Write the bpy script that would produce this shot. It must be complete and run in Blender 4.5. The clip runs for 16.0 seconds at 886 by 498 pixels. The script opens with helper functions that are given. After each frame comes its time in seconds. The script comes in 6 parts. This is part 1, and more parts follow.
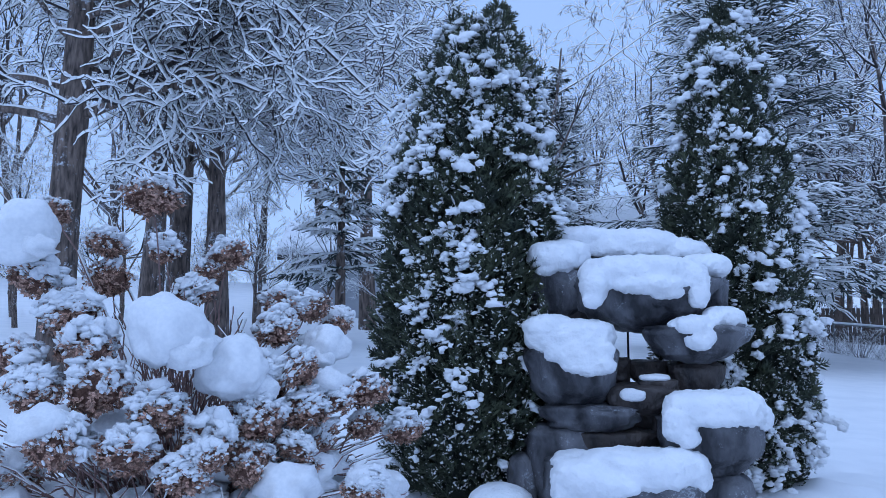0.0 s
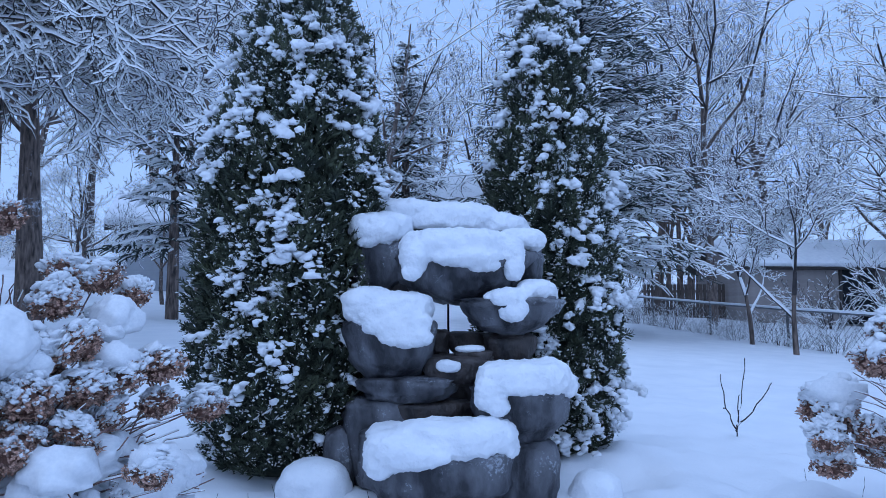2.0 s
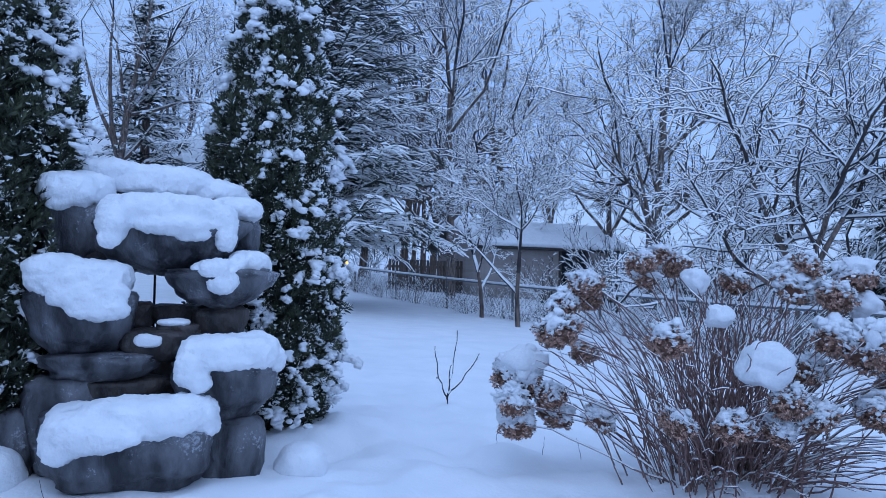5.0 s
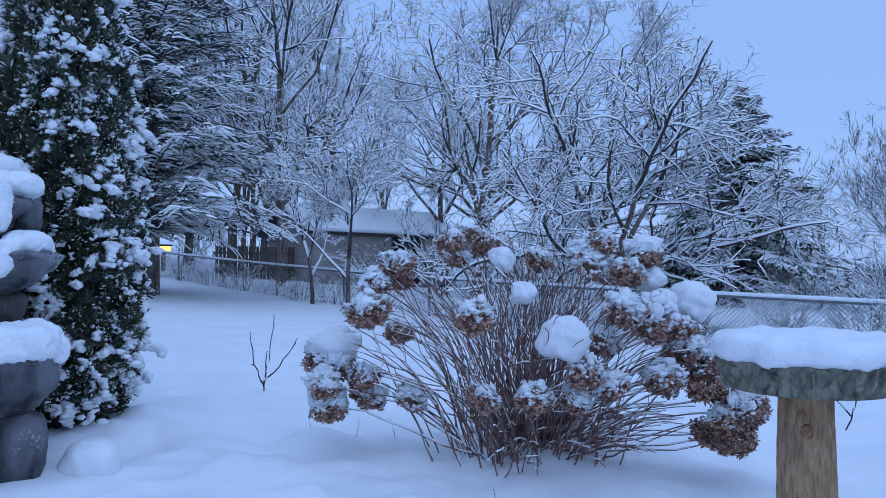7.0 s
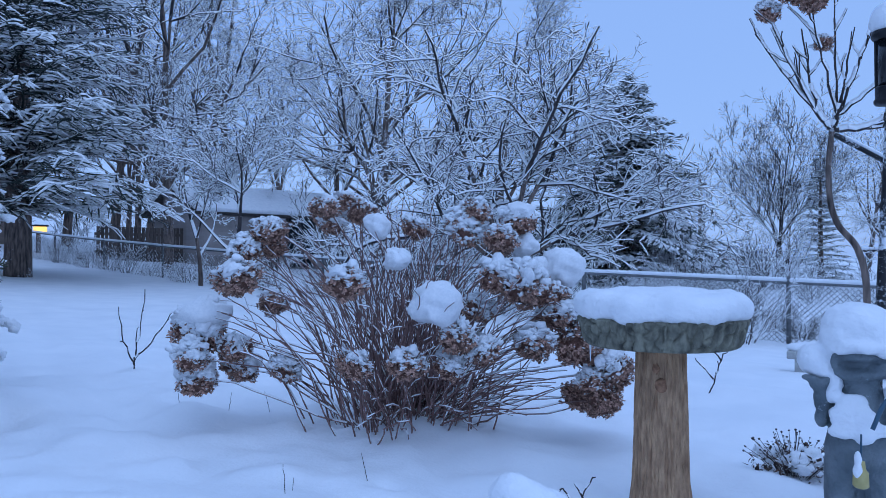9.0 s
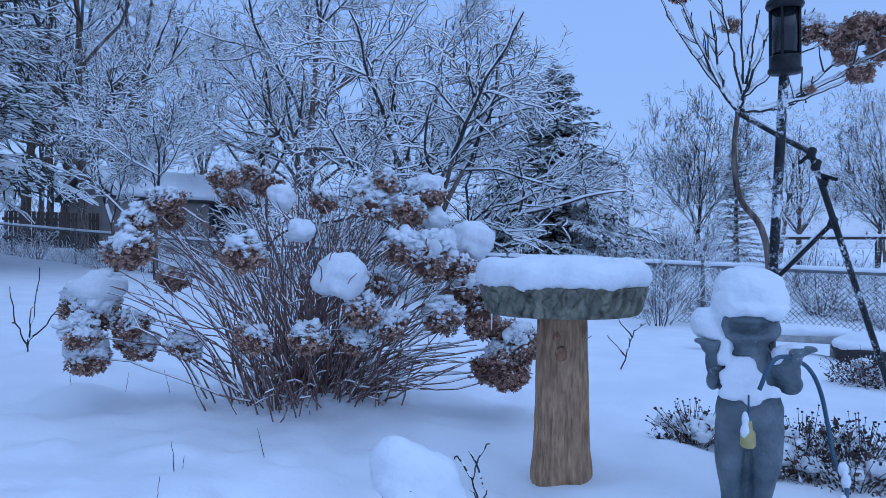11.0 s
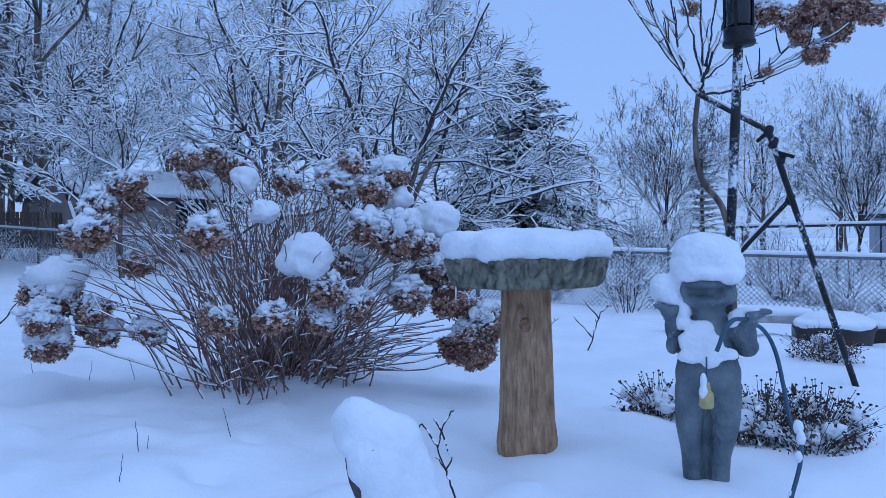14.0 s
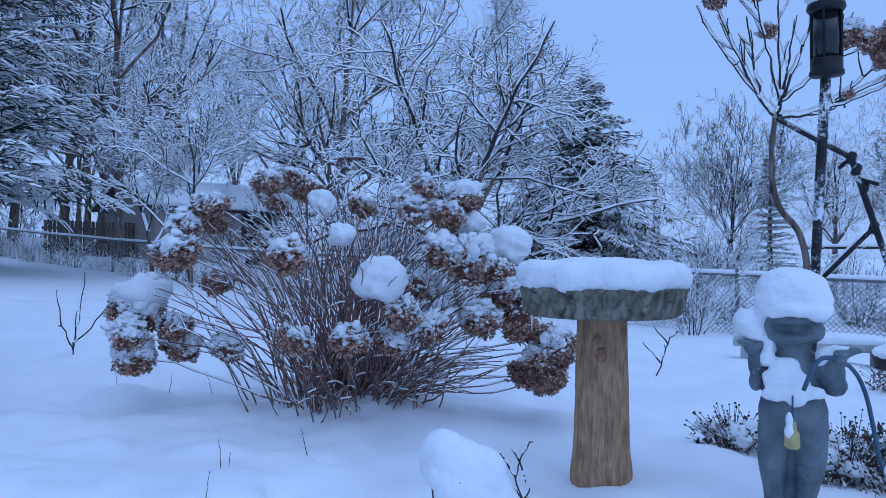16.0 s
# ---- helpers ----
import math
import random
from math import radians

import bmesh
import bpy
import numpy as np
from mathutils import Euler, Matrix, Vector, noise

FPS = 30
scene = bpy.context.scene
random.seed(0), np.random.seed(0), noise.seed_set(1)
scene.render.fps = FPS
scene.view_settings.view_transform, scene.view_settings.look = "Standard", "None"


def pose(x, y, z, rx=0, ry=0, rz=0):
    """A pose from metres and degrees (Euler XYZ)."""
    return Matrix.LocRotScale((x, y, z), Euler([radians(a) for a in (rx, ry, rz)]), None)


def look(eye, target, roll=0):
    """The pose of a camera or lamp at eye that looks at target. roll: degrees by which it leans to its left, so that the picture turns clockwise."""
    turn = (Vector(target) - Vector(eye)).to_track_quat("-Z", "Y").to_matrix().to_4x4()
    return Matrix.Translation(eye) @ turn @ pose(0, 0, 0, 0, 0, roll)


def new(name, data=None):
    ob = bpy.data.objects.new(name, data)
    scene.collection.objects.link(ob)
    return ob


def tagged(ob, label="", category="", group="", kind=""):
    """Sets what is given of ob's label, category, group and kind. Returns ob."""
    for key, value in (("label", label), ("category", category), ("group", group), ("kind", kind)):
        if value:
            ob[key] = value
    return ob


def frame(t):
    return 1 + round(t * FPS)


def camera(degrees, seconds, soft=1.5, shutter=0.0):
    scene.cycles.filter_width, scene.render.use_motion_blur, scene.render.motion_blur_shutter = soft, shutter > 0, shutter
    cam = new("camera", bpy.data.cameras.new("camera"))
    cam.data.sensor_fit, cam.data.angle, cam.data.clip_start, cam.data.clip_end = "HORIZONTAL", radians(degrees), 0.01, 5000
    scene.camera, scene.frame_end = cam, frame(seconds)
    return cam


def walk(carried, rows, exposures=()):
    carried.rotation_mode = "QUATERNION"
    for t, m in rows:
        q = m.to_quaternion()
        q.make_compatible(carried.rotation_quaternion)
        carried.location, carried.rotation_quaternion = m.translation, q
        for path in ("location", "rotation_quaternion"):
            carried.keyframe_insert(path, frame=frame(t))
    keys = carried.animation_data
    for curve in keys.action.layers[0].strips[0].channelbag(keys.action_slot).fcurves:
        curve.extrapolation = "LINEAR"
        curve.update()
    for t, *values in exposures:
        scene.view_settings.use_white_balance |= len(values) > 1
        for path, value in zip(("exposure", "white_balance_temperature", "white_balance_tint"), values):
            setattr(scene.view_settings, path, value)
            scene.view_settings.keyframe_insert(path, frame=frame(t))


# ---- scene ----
# Camera: seconds, place, then pitch, roll and yaw in degrees.
cam = camera(61.12, 16.0, 0.55)
PATH = [
    (0.0, 0.0, 0.0, 0.884, 6.44, -0.05, -0.01),
    (0.5, 0.0343, 0.0222, 0.8886, 6.89, -0.03, -2.41),
    (1.0, 0.0661, 0.0448, 0.8763, 6.79, 0.04, -4.16),
    (1.5, 0.1051, 0.0627, 0.8668, 5.36, 0.13, -7.05),
    (2.0, 0.1453, 0.0591, 0.8706, 4.55, 0.1, -11.56),
    (2.5, 0.1748, 0.0539, 0.8694, 4.14, -0.15, -15.05),
    (3.0, 0.2042, 0.0485, 0.8656, 3.66, -0.57, -18.16),
    (3.5, 0.2177, 0.0517, 0.8626, 3.25, -0.9, -20.0),
    (4.0, 0.2579, 0.0481, 0.8664, 2.99, -0.94, -23.35),
    (4.5, 0.2888, 0.034, 0.871, 2.75, -0.87, -26.65),
    (5.0, 0.3253, 0.0321, 0.8747, 2.61, -0.92, -30.36),
    (5.2, 0.3467, 0.0353, 0.8665, 2.65, -0.6, -31.64),
    (7.5, 0.4806, 0.0067, 0.8373, 1.24, -0.36, -45.51),
    (8.0, 0.5093, -0.005, 0.8183, 0.8, -0.28, -47.73),
    (10.3, 0.6495, -0.0555, 0.7176, 0.12, -0.3, -53.75),
    (10.5, 0.6622, -0.0587, 0.7138, -0.05, -0.33, -54.45),
    (11.0, 0.6859, -0.0681, 0.6987, -0.35, -0.3, -55.82),
    (11.5, 0.7082, -0.078, 0.6744, -0.55, -0.05, -56.85),
    (12.0, 0.7178, -0.095, 0.6573, -0.6, 0.33, -57.45),
    (12.5, 0.7218, -0.1044, 0.6436, -0.6, 0.8, -58.01),
    (13.0, 0.7128, -0.1032, 0.6266, -0.61, 0.69, -58.29),
    (13.5, 0.7052, -0.1011, 0.6226, -0.7, 0.69, -58.3),
    (14.0, 0.689, -0.0947, 0.6275, -0.68, 0.6, -58.05),
    (14.5, 0.6762, -0.0925, 0.6353, -0.61, 0.53, -57.25),
    (15.0, 0.6619, -0.0816, 0.6516, -0.38, 0.28, -56.2),
    (15.5, 0.6493, -0.0673, 0.6624, -0.05, -0.06, -54.98),
    (16.0, 0.6311, -0.0564, 0.6723, 0.4, -0.39, -53.64),
]
walk(cam, [(t, pose(x, y, z, 90 + pitch, roll, yaw)) for t, x, y, z, pitch, roll, yaw in PATH],
     [(0.0, 0.24, 6440, 10), (3.5, 0.17, 6030, 10), (5.0, 0.13, 6130, 10), (8.0, -0.03, 5940, 10), (12.5, -0.04, 5800, 10), (16.0, -0.04, 5800, 10)])

# ---- light: an overcast winter dusk ----
world = bpy.data.worlds.new("dusk")
scene.world = world
world.use_nodes = True
wt = world.node_tree
wt.nodes.clear()
sky = wt.nodes.new("ShaderNodeTexSky")
sky.sky_type = "NISHITA"
sky.sun_disc = False
sky.sun_elevation, sky.sun_rotation = radians(55), radians(200)
sky_bg = wt.nodes.new("ShaderNodeBackground")
sky_bg.inputs["Strength"].default_value = 0.02
cloud_bg = wt.nodes.new("ShaderNodeBackground")
cloud_bg.inputs["Color"].default_value = (0.28, 0.435, 0.79, 1)
cloud_bg.inputs["Strength"].default_value = 1.0
add = wt.nodes.new("ShaderNodeAddShader")
wout = wt.nodes.new("ShaderNodeOutputWorld")
wt.links.new(sky.outputs[0], sky_bg.inputs["Color"])
wt.links.new(sky_bg.outputs[0], add.inputs[0])
wt.links.new(cloud_bg.outputs[0], add.inputs[1])
wt.links.new(add.outputs[0], wout.inputs["Surface"])
sun_data = bpy.data.lights.new("sun", "SUN")
sun_data.energy, sun_data.angle, sun_data.color = 0.75, radians(90), (0.55, 0.72, 1.0)
sun = new("sun", sun_data)
sun.matrix_world = look((0, 0, 30), (4, 9, 0))


# ---- materials ----
def node_mat(name, c1, c2, scale=6.0, rough=0.7, metal=0.0, bump=0.2, fine=60.0, per="", spread=0.0, stretch=None, detail=6.0):
    """Two colours mixed by noise, fine relief, and a spread of brightness from piece to piece."""
    m = bpy.data.materials.new(name)
    m.use_nodes = True
    nt = m.node_tree
    b = nt.nodes["Principled BSDF"]
    b.inputs["Roughness"].default_value, b.inputs["Metallic"].default_value = rough, metal
    co = nt.nodes.new("ShaderNodeTexCoord")
    vec = co.outputs["Object"]
    if stretch:
        mp = nt.nodes.new("ShaderNodeMapping")
        mp.inputs["Scale"].default_value = stretch
        nt.links.new(vec, mp.inputs["Vector"])
        vec = mp.outputs["Vector"]
    n1 = nt.nodes.new("ShaderNodeTexNoise")
    n1.inputs["Scale"].default_value, n1.inputs["Detail"].default_value = scale, detail
    nt.links.new(vec, n1.inputs["Vector"])
    ramp = nt.nodes.new("ShaderNodeValToRGB")
    ramp.color_ramp.elements[0].position, ramp.color_ramp.elements[1].position = 0.32, 0.68
    ramp.color_ramp.elements[0].color, ramp.color_ramp.elements[1].color = (*c1, 1), (*c2, 1)
    nt.links.new(n1.outputs["Fac"], ramp.inputs["Fac"])
    col = ramp.outputs["Color"]
    if per:
        src = nt.nodes.new("ShaderNodeObjectInfo" if per == "object" else "ShaderNodeNewGeometry")
        rnd = src.outputs["Random" if per == "object" else "Random Per Island"]
        mr = nt.nodes.new("ShaderNodeMapRange")
        mr.inputs["To Min"].default_value, mr.inputs["To Max"].default_value = 1 - spread, 1 + spread
        nt.links.new(rnd, mr.inputs["Value"])
        hsv = nt.nodes.new("ShaderNodeHueSaturation")
        nt.links.new(col, hsv.inputs["Color"])
        nt.links.new(mr.outputs["Result"], hsv.inputs["Value"])
        col = hsv.outputs["Color"]
    nt.links.new(col, b.inputs["Base Color"])
    if bump:
        n2 = nt.nodes.new("ShaderNodeTexNoise")
        n2.inputs["Scale"].default_value, n2.inputs["Detail"].default_value = fine, 4
        nt.links.new(vec, n2.inputs["Vector"])
        bp = nt.nodes.new("ShaderNodeBump")
        bp.inputs["Strength"].default_value, bp.inputs["Distance"].default_value = bump, 0.02
        nt.links.new(n2.outputs["Fac"], bp.inputs["Height"])
        nt.links.new(bp.outputs["Normal"], b.inputs["Normal"])
    return m

def dusted(m, scale, level, colour=(0.75, 0.78, 0.82)):
    """Fine specks of blown snow on a rough surface."""
    nt = m.node_tree
    b = nt.nodes["Principled BSDF"]
    link = b.inputs["Base Color"].links[0]
    src = link.from_socket
    co = nt.nodes.new("ShaderNodeTexCoord")
    n1 = nt.nodes.new("ShaderNodeTexNoise")
    n1.inputs["Scale"].default_value, n1.inputs["Detail"].default_value, n1.inputs["Roughness"].default_value = scale, 8, 0.75
    n2 = nt.nodes.new("ShaderNodeTexNoise")
    n2.inputs["Scale"].default_value = scale * 0.09
    mul = nt.nodes.new("ShaderNodeMath")
    mul.operation = "MULTIPLY"
    ramp = nt.nodes.new("ShaderNodeValToRGB")
    ramp.color_ramp.elements[0].position, ramp.color_ramp.elements[1].position = level, level + 0.06
    mix = nt.nodes.new("ShaderNodeMix")
    mix.data_type = "RGBA"
    mix.inputs[7].default_value = (*colour, 1)
    nt.links.new(co.outputs["Object"], n1.inputs["Vector"])
    nt.links.new(co.outputs["Object"], n2.inputs["Vector"])
    nt.links.new(n1.outputs["Fac"], mul.inputs[0])
    nt.links.new(n2.outputs["Fac"], mul.inputs[1])
    nt.links.new(mul.outputs[0], ramp.inputs["Fac"])
    nt.links.new(ramp.outputs["Color"], mix.inputs[0])
    nt.links.new(src, mix.inputs[6])
    nt.links.new(mix.outputs[2], b.inputs["Base Color"])
    return m


SNOW = node_mat("snow", (0.80, 0.82, 0.85), (0.90, 0.91, 0.93), 9, 0.6, bump=0.35, fine=70)
GROUND_SNOW = node_mat("ground_snow", (0.82, 0.84, 0.87), (0.90, 0.91, 0.93), 2.0, 0.65, bump=0.22, fine=45)
TWIG_SNOW = node_mat("twig_snow", (0.88, 0.90, 0.92), (0.95, 0.955, 0.96), 5, 0.65, bump=0)
LEAF = node_mat("withered_leaf", (0.03, 0.02, 0.018), (0.13, 0.075, 0.055), 30, 0.85, bump=0, per="island", spread=0.6)
ICE = node_mat("icicle", (0.65, 0.72, 0.78), (0.8, 0.84, 0.88), 30, 0.1, bump=0)
PALE = node_mat("pale_concrete", (0.34, 0.34, 0.33), (0.52, 0.52, 0.5), 20, 0.85, bump=0.6, fine=60)
KNOT = node_mat("knot_concrete", (0.20, 0.095, 0.05), (0.42, 0.22, 0.12), 60, 0.85, bump=0.8, fine=50)
ROCK = dusted(node_mat("fountain_rock", (0.022, 0.022, 0.027), (0.17, 0.17, 0.185), 7, 0.6, bump=1.0, fine=30, detail=13, stretch=(1, 1, 0.45)), 60, 0.33, (0.34, 0.36, 0.39))
ROCK_RAMP = [n for n in ROCK.node_tree.nodes if n.type == "VALTORGB"][0].color_ramp
ROCK_RAMP.elements[0].position, ROCK_RAMP.elements[1].position = 0.38, 0.62
# Wet brown stone, darkened further for the shade in the fountain's recesses.
ROCK_BROWN = node_mat("wet_shaded_brown_rock", (0.014, 0.012, 0.013), (0.10, 0.08, 0.072), 8, 0.6, bump=0.9, fine=38, detail=11, stretch=(1, 1, 0.5))
BARK = dusted(node_mat("bark", (0.035, 0.026, 0.023), (0.24, 0.18, 0.15), 26, 0.9, bump=1.0, fine=34, stretch=(1, 1, 0.2), detail=12), 22, 0.31, (0.6, 0.63, 0.68))
TWIG = node_mat("twig_bark", (0.024, 0.02, 0.021), (0.065, 0.052, 0.052), 8, 0.9, bump=0)
# Near-black cedar green: the shade deep in the crown, put into the colour.
CEDAR_SHADE = node_mat("shaded_cedar", (0.010, 0.014, 0.009), (0.026, 0.032, 0.018), 20, 0.9, bump=0.5, fine=40)
NEEDLE = node_mat("needles", (0.016, 0.025, 0.024), (0.042, 0.062, 0.052), 5, 0.8, bump=0, per="island", spread=0.5)
CEDAR = node_mat("cedar_foliage", (0.022, 0.032, 0.022), (0.085, 0.098, 0.056), 7, 0.7, bump=0, per="island", spread=0.5)
STEM = node_mat("stem", (0.14, 0.078, 0.07), (0.31, 0.185, 0.16), 20, 0.75, bump=0)
FLOWER = node_mat("dried_flower", (0.22, 0.11, 0.075), (0.54, 0.34, 0.26), 18, 0.85, bump=0, per="island", spread=0.6)
# Dark copy of the dried flower brown: stands in for shade between the florets.
FLOWER_SHADE = node_mat("shaded_flower", (0.10, 0.046, 0.032), (0.24, 0.12, 0.085), 40, 0.9, bump=0.5, fine=60)
BOWL = node_mat("bowl_concrete", (0.075, 0.072, 0.055), (0.27, 0.255, 0.185), 34, 0.85, bump=1.0, fine=30, detail=10, stretch=(1, 1, 0.6))
SHAFT = node_mat("shaft_concrete", (0.29, 0.165, 0.092), (0.60, 0.375, 0.215), 50, 0.85, bump=1.0, fine=80, stretch=(1, 1, 0.28), detail=12)
STATUE = dusted(node_mat("statue_resin", (0.06, 0.085, 0.10), (0.19, 0.22, 0.235), 11, 0.65, bump=0.6, fine=60, detail=10), 55, 0.345, (0.5, 0.55, 0.6))
BLACK = node_mat("black_metal", (0.010, 0.010, 0.012), (0.03, 0.03, 0.034), 20, 0.45, 0.6, bump=0.2)
FROSTED = dusted(node_mat("frosted_black_metal", (0.010, 0.010, 0.012), (0.03, 0.03, 0.034), 20, 0.5, 0.4, bump=0.2), 70, 0.29)
GALV = node_mat("galvanised_wire", (0.10, 0.105, 0.11), (0.22, 0.225, 0.23), 20, 0.55, 0.3, bump=0)
SIDING = node_mat("tan_siding", (0.30, 0.26, 0.24), (0.38, 0.33, 0.31), 3, 0.7, bump=0.1, per="object", spread=0.08)
GREY_SIDING = node_mat("grey_siding", (0.32, 0.34, 0.37), (0.38, 0.40, 0.43), 3, 0.7, bump=0.1, per="object", spread=0.06)
BROWN_WALL = node_mat("brown_wall", (0.17, 0.13, 0.11), (0.24, 0.18, 0.15), 3, 0.8, bump=0.1)
DARK_WOOD = node_mat("weathered_wood", (0.05, 0.04, 0.035), (0.12, 0.09, 0.075), 6, 0.85, bump=0.4, per="object", spread=0.25)
FASCIA = node_mat("dark_fascia", (0.03, 0.025, 0.025), (0.06, 0.05, 0.045), 8, 0.7, bump=0.1)
DARK_GLASS = node_mat("dark_pane", (0.01, 0.012, 0.015), (0.02, 0.022, 0.026), 4, 0.15, bump=0)
BLUE_HOSE = node_mat("blue_tube", (0.02, 0.06, 0.10), (0.05, 0.11, 0.16), 14, 0.5, bump=0.1)
YELLOW = node_mat("yellow_bell", (0.42, 0.34, 0.12), (0.55, 0.46, 0.20), 25, 0.5, bump=0.2)
BRICK = node_mat("far_brick", (0.32, 0.17, 0.13), (0.42, 0.25, 0.19), 2, 0.85, bump=0.1)
POLE_WOOD = node_mat("pole_wood", (0.17, 0.15, 0.14), (0.30, 0.26, 0.23), 4, 0.9, bump=0.3, stretch=(1, 1, 0.2))


# ---- mesh helpers ----
def mesh_of(name, verts, faces, mats, index=None, smooth=True):
    """A mesh from arrays: vertices (n, 3) and faces, all with the same number of corners."""
    me = bpy.data.meshes.new(name)
    verts, faces = np.asarray(verts, dtype=np.float32), np.asarray(faces, dtype=np.int32)
    k = faces.shape[1]
    me.vertices.add(len(verts))
    me.vertices.foreach_set("co", verts.ravel())
    me.loops.add(faces.size)
    me.loops.foreach_set("vertex_index", faces.ravel())
    me.polygons.add(len(faces))
    me.polygons.foreach_set("loop_start", np.arange(0, faces.size, k, dtype=np.int32))
    if index is not None:
        me.polygons.foreach_set("material_index", np.asarray(index, dtype=np.int32))
    me.polygons.foreach_set("use_smooth", np.full(len(faces), smooth))
    for m in mats:
        me.materials.append(m)
    me.update(calc_edges=True)
    return me


def bm_mesh(name, bm, mats, smooth=False):
    me = bpy.data.meshes.new(name)
    bm.to_mesh(me)
    bm.free()
    for m in mats:
        me.materials.append(m)
    me.polygons.foreach_set("use_smooth", np.full(len(me.polygons), smooth))
    return me


def part(name, me, parent, label="", at=None, kind=""):
    ob = new(name, me)
    if at is not None:
        ob.matrix_basis = at
    ob.parent = parent
    return tagged(ob, label, kind=kind)


# The garden plan is drawn to a smaller scale beyond the flower beds: from here outwards its distances and sizes are stretched.
PLAN_CENTRE, NEAR_EDGE, FAR_EDGE, STRETCH = Vector((0.55, 0.0, 0.75)), 5.4, 8.3, 1.36


def stretch_at(x, y):
    k = min(max((math.hypot(x - PLAN_CENTRE.x, y) - NEAR_EDGE) / (FAR_EDGE - NEAR_EDGE), 0.0), 1.0)
    return 1 + (STRETCH - 1) * k * k * (3 - 2 * k)


def on_site(x, y, z):
    """A place of the plan, carried to its true distance."""
    return PLAN_CENTRE + (Vector((x, y, z)) - PLAN_CENTRE) * stretch_at(x, y)


def empty(name, at, label, category, group="", kind=""):
    ob = new(name)
    ob.empty_display_size = 0.1
    place = at.translation
    k = stretch_at(place.x, place.y)
    ob.matrix_basis = Matrix.Translation(on_site(*place)) @ at.to_3x3().to_4x4() @ Matrix.Diagonal((k, k, k, 1))
    return tagged(ob, label, category, group, kind)


def box_mesh(name, sx, sy, sz, mat, bevel=0.0, base=True):
    """A bevelled block, standing on its base."""
    bm = bmesh.new()
    bmesh.ops.create_cube(bm, size=1)
    bmesh.ops.scale(bm, vec=(sx, sy, sz), verts=bm.verts)
    if base:
        bmesh.ops.translate(bm, vec=(0, 0, sz / 2), verts=bm.verts)
    if bevel:
        bmesh.ops.bevel(bm, geom=bm.edges[:], offset=bevel, segments=2, affect="EDGES", profile=0.5)
    return bm_mesh(name, bm, [mat])


def lathe(name, profile, mat, n=24, wobble=0.0, seed=0, smooth=True):
    """A turned body from (radius, height) pairs, with an uneven outline."""
    rng = np.random.default_rng(seed)
    a = np.linspace(0, 2 * np.pi, n, endpoint=False)
    wob = 1 + wobble * rng.normal(size=n)
    verts = [(r * math.cos(t) * w, r * math.sin(t) * w, z) for r, z in profile for t, w in zip(a, wob)]
    faces = []
    for i in range(len(profile) - 1):
        for j in range(n):
            k = (j + 1) % n
            faces.append((i * n + j, i * n + k, (i + 1) * n + k, (i + 1) * n + j))
    me = bpy.data.meshes.new(name)
    me.from_pydata(verts, [], faces + [tuple(range(n - 1, -1, -1)), tuple(range((len(profile) - 1) * n, len(profile) * n))])
    me.materials.append(mat)
    me.polygons.foreach_set("use_smooth", np.full(len(me.polygons), smooth))
    return me


def frames_of(d):
    """Side and up vectors across directions d (n, 3)."""
    d = d / np.maximum(np.linalg.norm(d, axis=1, keepdims=True), 1e-9)
    s = np.cross(d, np.array([0.0, 0.0, 1.0]))
    flat = np.linalg.norm(s, axis=1) < 1e-3
    s[flat] = (1, 0, 0)
    s /= np.linalg.norm(s, axis=1, keepdims=True)
    return d, s, np.cross(s, d)


def snowy_twigs(segs, rng, cover=0.9, depth=1.2, width=1.15, far=False, most=0.02, steep=0.88, wrap=-0.1):
    """Four-sided twigs from rows p0, p1, r0, r1: the lower faces bark, the upper two raised and snowy where the twig is not steep."""
    segs = np.asarray(segs, dtype=float)
    p0, p1, r0, r1 = segs[:, 0:3], segs[:, 3:6], segs[:, 6:7], segs[:, 7:8]
    d, s, u = frames_of(p1 - p0)
    white = (np.abs(d[:, 2]) < steep) & (rng.random(len(segs)) < cover)
    k = np.where(white, 1 + np.minimum(depth, most / segs[:, 6]), 1.0)[:, None]
    w = np.where(white, width, 1.0)[:, None]
    low = np.where(white, 0.25 if far else wrap, 0.0)[:, None]
    ring0 = [p0 + s * r0 * w - u * r0 * low, p0 + u * r0 * k, p0 - s * r0 * w - u * r0 * low, p0 - u * r0 * 1.25]
    ring1 = [p1 + s * r1 * w - u * r1 * low, p1 + u * r1 * k, p1 - s * r1 * w - u * r1 * low, p1 - u * r1 * 1.25]
    if far:
        verts = np.stack(ring0[:3] + ring1[:3], axis=1).reshape(-1, 3)
        q = np.array([(0, 1, 4, 3), (1, 2, 5, 4), (2, 0, 3, 5)])
        faces = (np.arange(len(segs))[:, None, None] * 6 + q[None]).reshape(-1, 4)
        return verts, faces, np.stack([white, white, np.zeros_like(white)], axis=1).ravel().astype(int)
    verts = np.stack(ring0 + ring1, axis=1).reshape(-1, 3)
    q = np.array([(0, 1, 5, 4), (1, 2, 6, 5), (2, 3, 7, 6), (3, 0, 4, 7)])
    faces = (np.arange(len(segs))[:, None, None] * 8 + q[None]).reshape(-1, 4)
    index = np.stack([white, white, np.zeros_like(white), np.zeros_like(white)], axis=1).ravel().astype(int)
    return verts, faces, index


